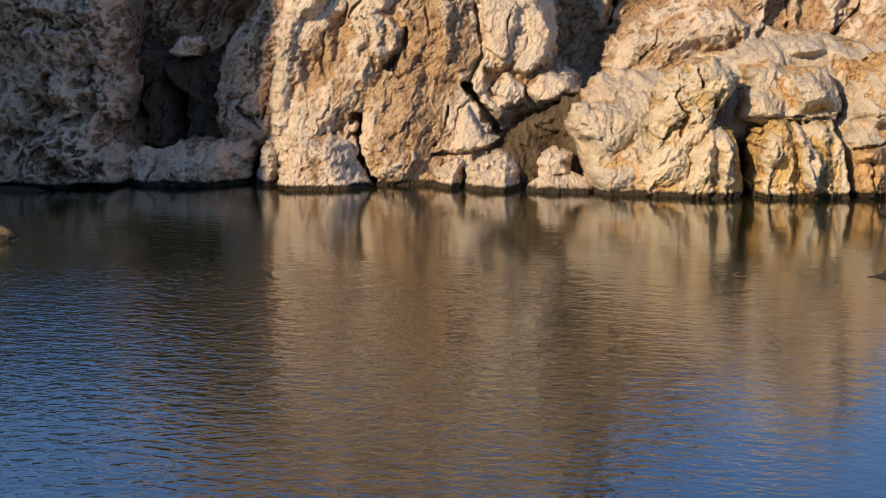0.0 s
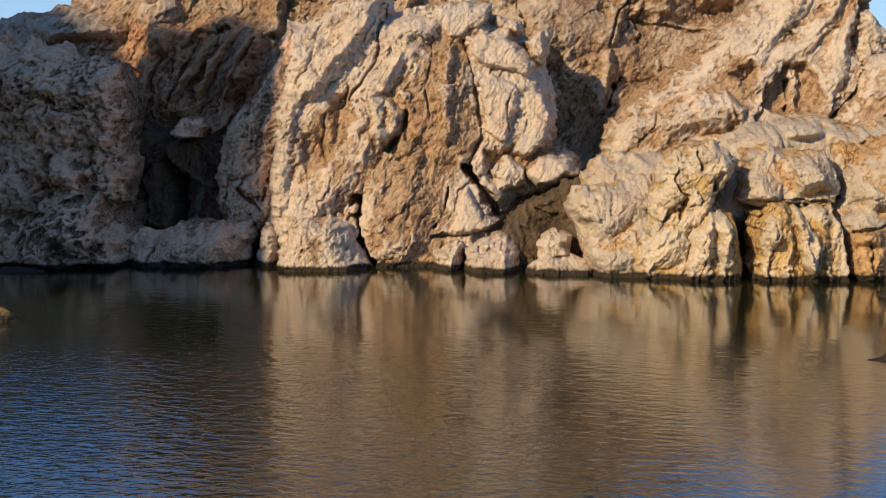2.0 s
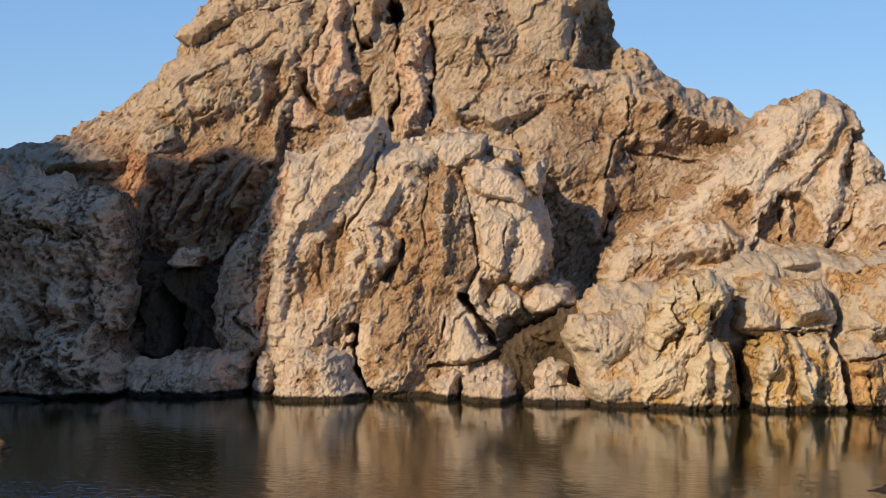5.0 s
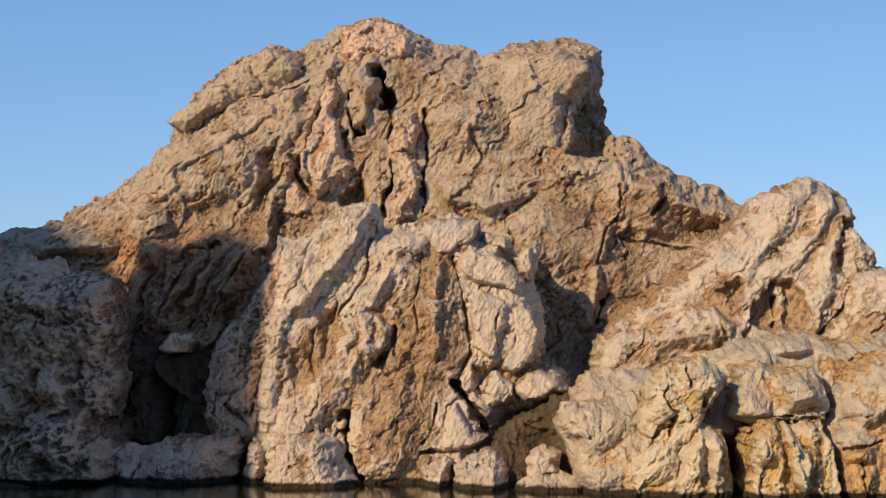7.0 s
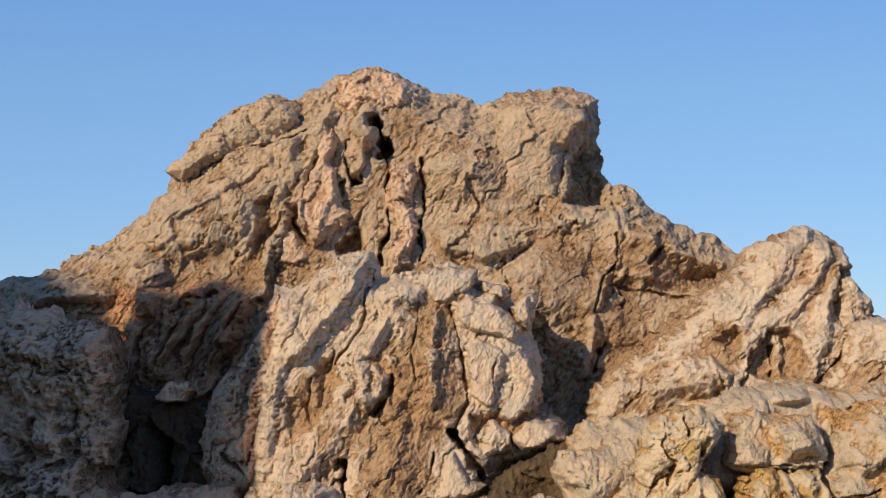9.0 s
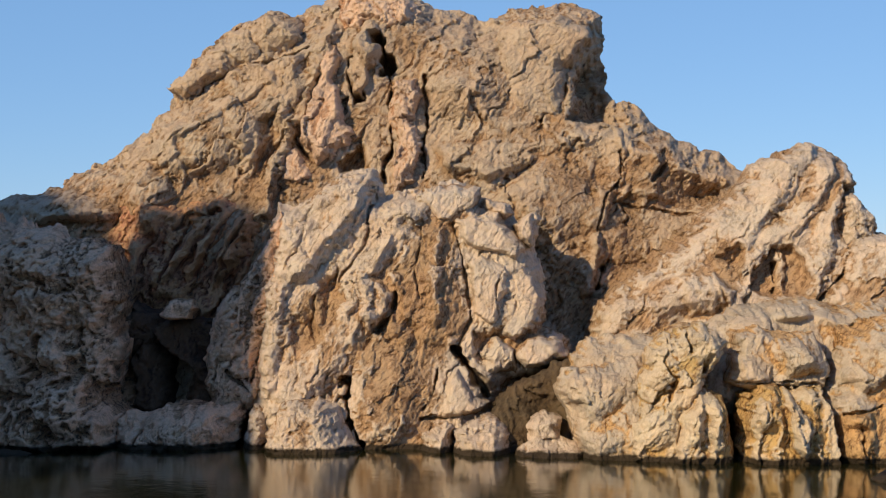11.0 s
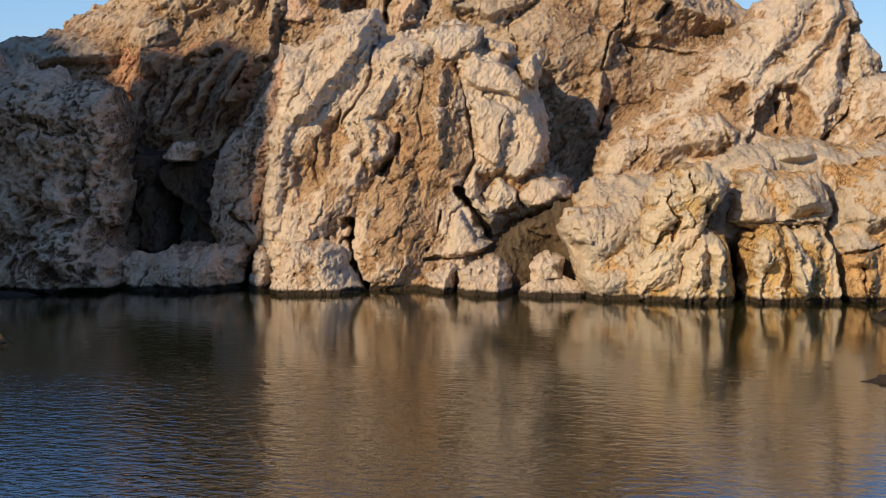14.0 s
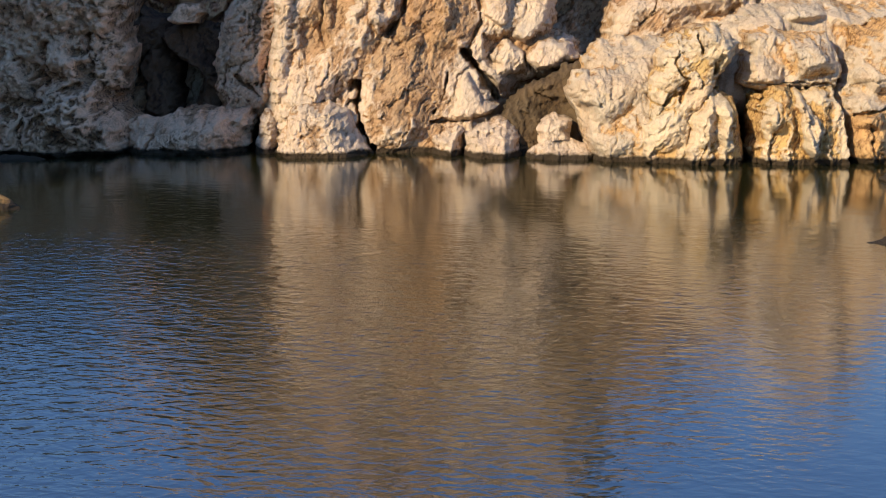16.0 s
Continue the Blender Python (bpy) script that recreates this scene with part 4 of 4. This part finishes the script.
rock("stained_wall", [(-13.76, 7.94), (-13.39, 9.02), (-12.35, 9.58), (-10.73, 9.04), (-9.13, 9.71), (-8.17, 9.30), (-7.17, 7.99), (-7.30, 5.86), (-8.57, 3.91), (-11.06, 4.02), (-13.28, 4.93)],
     70.7, RUST_STONE, lean=(0.1, 0.4), bulge=0.8, rim=1.3, chunk=0.8, joint=0.5, rough=1.35, grain=(-28, 2.8), stain_shade=0.25, seed=62, parent=hill, back=4.0, pitted=0.15,
     lumps=[(-12.09, 8.87, 0.79, 1.40, -5, 1.2), (-8.34, 7.72, 0.60, 2.21, -22, 1.5), (-9.55, 7.48, 0.37, 1.85, -28, 1.1), (-10.59, 7.01, 0.37, 1.73, -30, 1.1), (-12.49, 6.77, 0.55, 1.38, -10, 0.9), (-11.07, 5.85, 0.92, 0.92, -20, 0.7), (-7.90, 5.86, 0.60, 1.15, -15, 1)],
     cracks=[(-11.14, 7.92, -10.46, 8.62, -9.31, 8.85, 0.18, 1), (-9.20, 5.86, -8.53, 7.46, -8.08, 8.37, 0.16, 1.3), (-12.37, 6.30, -11.93, 7.67, 0.14, 1), (-10.18, 5.40, -9.63, 6.99, -8.84, 8.59, 0.11, 1.1), (-11.44, 5.85, -11.00, 7.22, -10.44, 8.36, 0.11, 1), (-8.47, 4.96, -7.81, 6.77, -7.48, 8.37, 0.11, 1)])

rock("pale_terrace", [(4.47, 3.30), (5.11, 3.99), (6.23, 4.14), (7.24, 4.00), (8.48, 4.31), (9.94, 4.71), (11.42, 5.12), (12.68, 5.43), (14.29, 5.13), (15.96, 5.34), (18.05, 5.55), (17.40, 1.61), (5.28, 1.19)],
     61.3, CREAM_STONE, lean=(0.0, 0.55), bulge=1.3, rim=0.9, chunk=1.2, rough=0.7, grain=(10, 1.6), stain_shade=0.08, seed=11, parent=hill, back=5.0,
     lumps=[(12.36, 4.95, 0.90, 0.48, 0, 0.8), (10.90, 4.35, 1.20, 0.70, 5, 0.7), (13.94, 4.75, 1.20, 0.48, -10, 0.6), (15.26, 4.17, 1.00, 1.00, 10, 0.9), (8.47, 3.95, 1.39, 0.60, 10, 0.6)])

rock("rounded_block", [(3.94, 2.51), (4.25, 2.95), (5.42, 3.03), (6.81, 3.38), (7.37, 2.81), (7.40, 1.29), (8.32, -1.38), (4.90, -1.39), (4.40, 1.28), (4.03, 1.94)],
     58.8, CREAM_STONE, lean=(0.0, 0.35), bulge=1.3, rim=0.7, res=0.035, chunk=0.9, rough=0.75, grain=(20, 2.2), stain_shade=0.05, seed=12, parent=hill, back=4.0,
     lumps=[(5.28, 2.22, 1.38, 0.88, 12, 0.45), (6.56, 1.02, 1.14, 0.95, -20, 0.3), (5.60, 0.66, 1.04, 0.49, 10, 0.4)])

rock("overhanging_block", [(6.43, 2.48), (7.06, 3.86), (7.83, 4.30), (8.68, 4.56), (9.34, 4.41), (9.67, 3.93), (9.61, 3.46), (9.19, 3.04), (8.73, 2.54), (8.37, 1.97), (8.04, 1.37), (7.88, -1.32), (6.21, -1.36), (6.29, 1.35)],
     58.0, YELLOW_STONE, lean=(-0.12, 0.16), bulge=1.2, rim=0.5, res=0.034, chunk=0.9, joint=0.25, rough=0.8, grain=(-45, 2.2), stain_shade=0.12, seed=13, parent=hill, back=4.0,
     lumps=[(8.77, 3.78, 0.75, 0.79, 30, 0.5), (7.18, 2.93, 0.94, 0.75, 30, 0.35), (7.04, 1.08, 0.84, 0.75, -20, 0.4)],
     cracks=[(8.19, 4.45, 8.06, 4.07, 8.19, 3.61, 0.09, 0.7), (8.90, 3.53, 8.58, 2.88, 0.11, 0.7), (7.60, 4.07, 7.41, 3.33, 7.78, 2.77, 7.59, 2.02, 0.07, 0.5), (6.45, 2.03, 7.01, 1.85, 7.57, 2.22, 0.07, 0.4)],
     stain_shades=[(8.01, 2.94, 0.47, 0.56, 0, 0.3)])

rock('shore_pillar', [(7.44, -0.54), (7.51, 0.97), (7.76, 1.72), (8.15, 2.19), (8.62, 2.43), (9.09, 2.38), (9.48, 2.10), (9.68, 1.34), (9.79, -0.54)], 57.8,
     YELLOW_STONE, lean=(0.0, 0.15), bulge=1.5, rim=0.6, res=0.033, chunk=0.8, joint=0.32, rough=0.65, grain=(-5, 3.0), stain_shade=0.22, seed=14, parent=hill, back=4.0,
     ribs=[(0.28, 0.3, 0.18, [(8.48, 2.27), (8.40, 1.37), (8.31, 0.15)]), (0.25, 0.22, 0.14, [(8.91, 2.27), (8.95, 1.37), (8.87, 0.10)]), (0.2, 0.16, 0.12, [(9.32, 2.02), (9.38, 1.18), (9.38, 0.10)]), (0.2, 0.25, 0.2, [(7.87, 1.56), (7.84, 0.81), (7.89, 0.10)])],
     lumps=[(9.05, 1.35, 0.45, 0.99, 0, 0.5), (8.22, 1.17, 0.54, 0.9, 0, 0.4)],
     stain_shades=[(7.94, 0.98, 0.47, 1.26, 0, 0.4), (9.32, 1.07, 0.32, 1.17, 0, 0.85), (8.69, 1.71, 0.32, 1.08, 5, -0.35)])

rock('upper_block', [(9.78, 2.48), (9.9, 3.43), (10.15, 4.0), (10.85, 4.39), (11.72, 4.19), (12.81, 4.43), (13.12, 3.82), (13.12, 2.87), (12.76, 2.34), (11.5, 2.29)], 58.9,
     CREAM_STONE, lean=(0.0, 0.3), bulge=1.0, rim=0.4, res=0.035, chunk=0.8, rough=0.75, grain=(15, 1.7), stain_shade=0.08, seed=15, parent=hill, back=4.0,
     lumps=[(11.88, 3.49, 0.93, 0.89, 0, 1), (10.25, 3.02, 0.84, 0.56, -10, 0.7)],
     cracks=[(9.48, 2.67, 12.47, 2.55, 0.07, 0.5)])

rock('fluted_wall', [(9.99, -1.25), (9.99, 1.41), (10.12, 2.13), (10.65, 2.47), (11.7, 2.45), (12.62, 2.35), (13.01, 1.6), (13.09, -1.26)], 57.4,
     YELLOW_STONE, lean=(0.05, 0.15), bulge=1.2, rim=0.35, res=0.035, chunk=0.8, joint=0.32, rough=0.85, grain=(0, 3.4), stain_shade=0.35, seed=16, parent=hill, back=4.0,
     ribs=[(0.25, 0.22, 0.14, [(10.34, 2.34), (10.30, 1.37), (10.27, 0.15)]), (0.25, 0.2, 0.14, [(10.88, 2.26), (11.04, 1.37), (10.98, 0.15)]), (0.4, 0.22, 0.18, [(11.40, 2.30), (11.49, 1.18), (11.85, 0.47)]), (0.25, 0.25, 0.16, [(12.15, 2.21), (12.24, 0.99), (12.36, 0.15)])],
     lumps=[(11.69, 1.33, 0.4, 1.27, 12, 0.8), (10.49, 1.7, 0.65, 0.82, 0, 0.6)],
     stain_shades=[(10.65, 0.79, 1.0, 0.73, 0, 0.5), (10.69, 2.06, 0.73, 0.64, 0, 0.65), (12.18, 1.87, 0.26, 1.09, 0, 0.6), (11.64, 1.52, 0.33, 1.09, 0, -0.5)])

rock('right_bank', [(12.64, 2.11), (13.06, 2.68), (13.69, 3.44), (13.93, 4.21), (15.14, 4.79), (17.07, 4.99), (16.49, -1.27), (12.96, -1.3)], 58.3,
     CREAM_STONE, lean=(-0.05, 0.3), bulge=1.5, rim=0.9, res=0.04, chunk=1.1, rough=0.75, grain=(20, 1.8), stain_shade=0.3, seed=17, parent=hill, back=5.0,
     lumps=[(14.26, 3.32, 1.11, 1.11, 10, 1), (13.38, 1.67, 1.1, 0.92, 20, 0.7), (13.67, 0.59, 0.73, 0.91, 0, 0.6)],
     cracks=[(13.26, 1.53, 14.51, 1.8, 0.09, 0.7), (13.78, 1.17, 13.86, 0.25, 0.07, 0.5)],
     stain_shades=[(13.87, 0.77, 1.37, 0.82, 0, 1.2), (13.04, 1.85, 0.37, 0.92, 0, 0.3)])

rock("peak_stump", [(15.41, 8.26), (15.68, 9.26), (16.03, 9.41), (16.39, 9.28), (16.67, 8.93), (16.93, 8.31), (17.08, 7.60), (16.29, 7.16), (15.45, 7.38)],
     67.5, PALE_STONE, bulge=0.9, rim=0.5, res=0.045, chunk=0.6, stain_shade=0.2, seed=18, parent=hill, back=3.0)

LOOKS = {"dark_buttress": "grey salt-pitted limestone buttress in deep shade", "shaded_flank": "grey limestone flank at the edge of the shade", "recess_wall": "back wall of a shallow recess, coloured dark to stand for its shade",
         "stained_wall": "rust-brown ribbed limestone wall, half in shade", "wet_basin": "dark olive wet rock basin with algae", "side_peak": "pale pointed limestone peak with an iron-stained hollow",
         "central_crag": "cream limestone crag with slanting ribs and rusty middle", "pale_terrace": "pale smooth limestone terrace", "shore_pillar": "yellow limestone pillar with water streaks",
         "fluted_wall": "yellow fluted limestone wall stained brown", "overhanging_block": "yellowish limestone block overhanging a dark gap", "hill_face": "beige-brown weathered limestone face with long cracks",
         "shore_ledge": "low grey limestone ledge along the water", "rounded_block": "wrinkled cream limestone block", "upper_block": "cream angular limestone block"}
for piece in hill.children:
    if piece.name in LOOKS:
        tagged(piece, LOOKS[piece.name])

# ---- boulders at the water's edge ----
def boulder(outline, y, seed, label, stain_shade=0.12, **kw):
    ob = rock("boulder", outline, y, PALE_STONE, lean=(0.0, 0.25), bulge=kw.pop("bulge", 1.4), rim=kw.pop("rim", 0.8), res=0.03, chunk=0.7, rough=0.7,
              grain=(15, 1.5), stain_shade=stain_shade, seed=seed, back=2.2, **kw)
    return tagged(ob, label, "boulder", group="boulders along the shore")


boulder([(-7.09, -1.81), (-7.06, 0.78), (-6.76, 1.61), (-6.39, 1.46), (-6.17, 0.9), (-6.31, 0.23), (-6.17, -1.81)], 61.4,
     30, 'narrow pale limestone boulder beside a cracked round one')
boulder([(-6.24, -1.69), (-6.24, 0.60), (-5.98, 1.37), (-5.26, 1.73), (-4.47, 1.79), (-3.66, 1.40), (-3.25, 0.81), (-2.92, 0.14), (-2.93, -1.68)], 60.5,
     31, 'large rounded cream limestone boulder standing in the water', bulge=1.6, rim=0.8)
boulder([(-0.93, -1.68), (-0.85, 0.53), (-0.26, 0.88), (0.34, 0.83), (0.44, -1.68)], 60.4,
     32, 'low brown limestone boulder at the waterline', stain_shade=0.5)
boulder([(0.25, -1.62), (0.44, 0.67), (1.13, 1.15), (1.93, 1.16), (2.32, 0.77), (2.54, -1.61)], 60.0,
     33, 'rounded pale limestone boulder at the waterline', bulge=1.6)
boulder([(2.36, -1.47), (2.57, 0.3), (3.24, 0.73), (4.02, 0.73), (4.79, 0.31), (5.14, -1.46)], 58.8,
     34, 'wide low pale limestone boulder in the water', bulge=1.2)
boulder([(2.92, 0.44), (3.0, 1.21), (3.49, 1.4), (4.11, 1.3), (3.97, 0.92), (4.06, 0.44)], 59.7,
     35, 'small angular white stone resting on a wide boulder', bulge=0.8, rim=0.4)

# ---- low rocks in the pool ----
def low_rock(outline, y, seed, label, stone, back=1.5):
    ob = rock("low_rock", outline, y, stone, lean=(0, 0.6), bulge=0.4, rim=0.2, res=0.02, chunk=0.3, rough=0.2, stain_shade=0.2, seed=seed, back=back)
    return tagged(ob, label, "rock", group="low rocks in the pool")


low_rock([(-16.32, -2.09), (-16.51, 0.01), (-15.57, 0.17), (-14.59, 0.12), (-13.79, -0.07), (-13.17, -0.34), (-12.53, -2.08)], 58.4, 50, "flat dark wet rock just above the water", GREY_STONE)
low_rock([(12.88, 0.08), (13.16, 0.25), (13.69, 0.41), (14.20, 0.41), (14.06, -0.40), (12.94, -0.25)], 51.4, 53, "small dark wet rock close to the bank", DARK_STONE, 0.8)
low_rock([(-12.59, -0.36), (-12.58, 0.28), (-12.30, 0.36), (-12.03, 0.23), (-11.85, 0.06), (-11.66, -0.11), (-11.63, -0.35)], 45.8, 51, "small ochre rock breaking the water surface", OCHRE_STONE, 0.4)
low_rock([(9.50, -0.02), (10.05, 0.12), (10.6, 0.22), (11.05, 0.27), (11.9, 0.24), (11.8, -0.3), (9.6, -0.3)], 39.0, 52, "dark pointed rock lying low in the water", DARK_STONE, 0.8)

# ---- unseen cliff added on the near side, its outline fitted to shade the hill's foot ----
unseen_cliff = rock("unseen_shading_cliff", [(-27.0, -1), (-27.15, 17.0), (-29.35, 20.6), (-30.15, 22.9), (-30.55, 24.1), (-30.85, 26.1), (-31.0, 28.6), (-32.0, 30.0), (-34, 32.0), (-36.6, 33.0), (-37.2, 33.5), (-38.0, 34.3), (-38.9, 34.2), (-39.4, 31.6),
                (-40.2, 30.8), (-41.8, 30.6), (-42.6, 32.2), (-44.0, 33.4), (-45.5, 34.2), (-47.4, 35.9), (-51.0, 38.0), (-55, 38), (-58, 22), (-60, -1)], 35.0, GREY_STONE, lean=(0.0, 0.0),
                bulge=3.0, rim=3.0, res=0.2, chunk=3.0, rough=0.6, stain_shade=0.2, seed=40, back=5.0)
tagged(unseen_cliff, "unseen grey limestone cliff, added in front of the sun to cast shade", "cliff", kind="structure")

# ---- banks that carry the shore on, past both sides of the view ----
for run, depth, k in (([(-60, -2), (-60, 7), (-48, 9), (-36, 8), (-27, 9.5), (-19.5, 8.8), (-17.8, 5), (-17.4, -2)], 69.0, 92), ([(16.2, -2), (16.5, 5), (20, 8.5), (28, 7), (40, 9), (58, 6), (60, -2)], 66.0, 93)):
    bank = rock("rocky_bank", run, depth, HILL_STONE, lean=(0.0, 0.5), bulge=1.5, rim=1.5, res=0.16, chunk=2.0, stain_shade=0.2, seed=k, back=16.0)
    tagged(bank, "low weathered limestone bank beside the hill", "rock bank", kind="structure")

# ---- the near shore on which the camera stands ----
gx, gy = np.meshgrid(np.linspace(-110, 110, 160), np.linspace(-70, 10, 70))
rise = np.clip((9.0 - gy) / 5.5, 0, 1)
gz = -1.2 + 5.5 * rise * rise * (3 - 2 * rise) + 0.35 * fbm(gx * 0.12, gy * 0.12, 90, 5) * rise
grid = np.arange(gx.size).reshape(gx.shape)
near = link_mesh("near_shore", np.stack([gx.ravel(), gy.ravel(), gz.ravel()], -1),
                 [np.stack([grid[:-1, :-1].ravel(), grid[:-1, 1:].ravel(), grid[1:, 1:].ravel(), grid[1:, :-1].ravel()], -1)], PALE_STONE, None,
                 np.full(gx.size, 0.2))
tagged(near, "pale bare rock shore facing the hill across the pool", "shore", kind="structure")
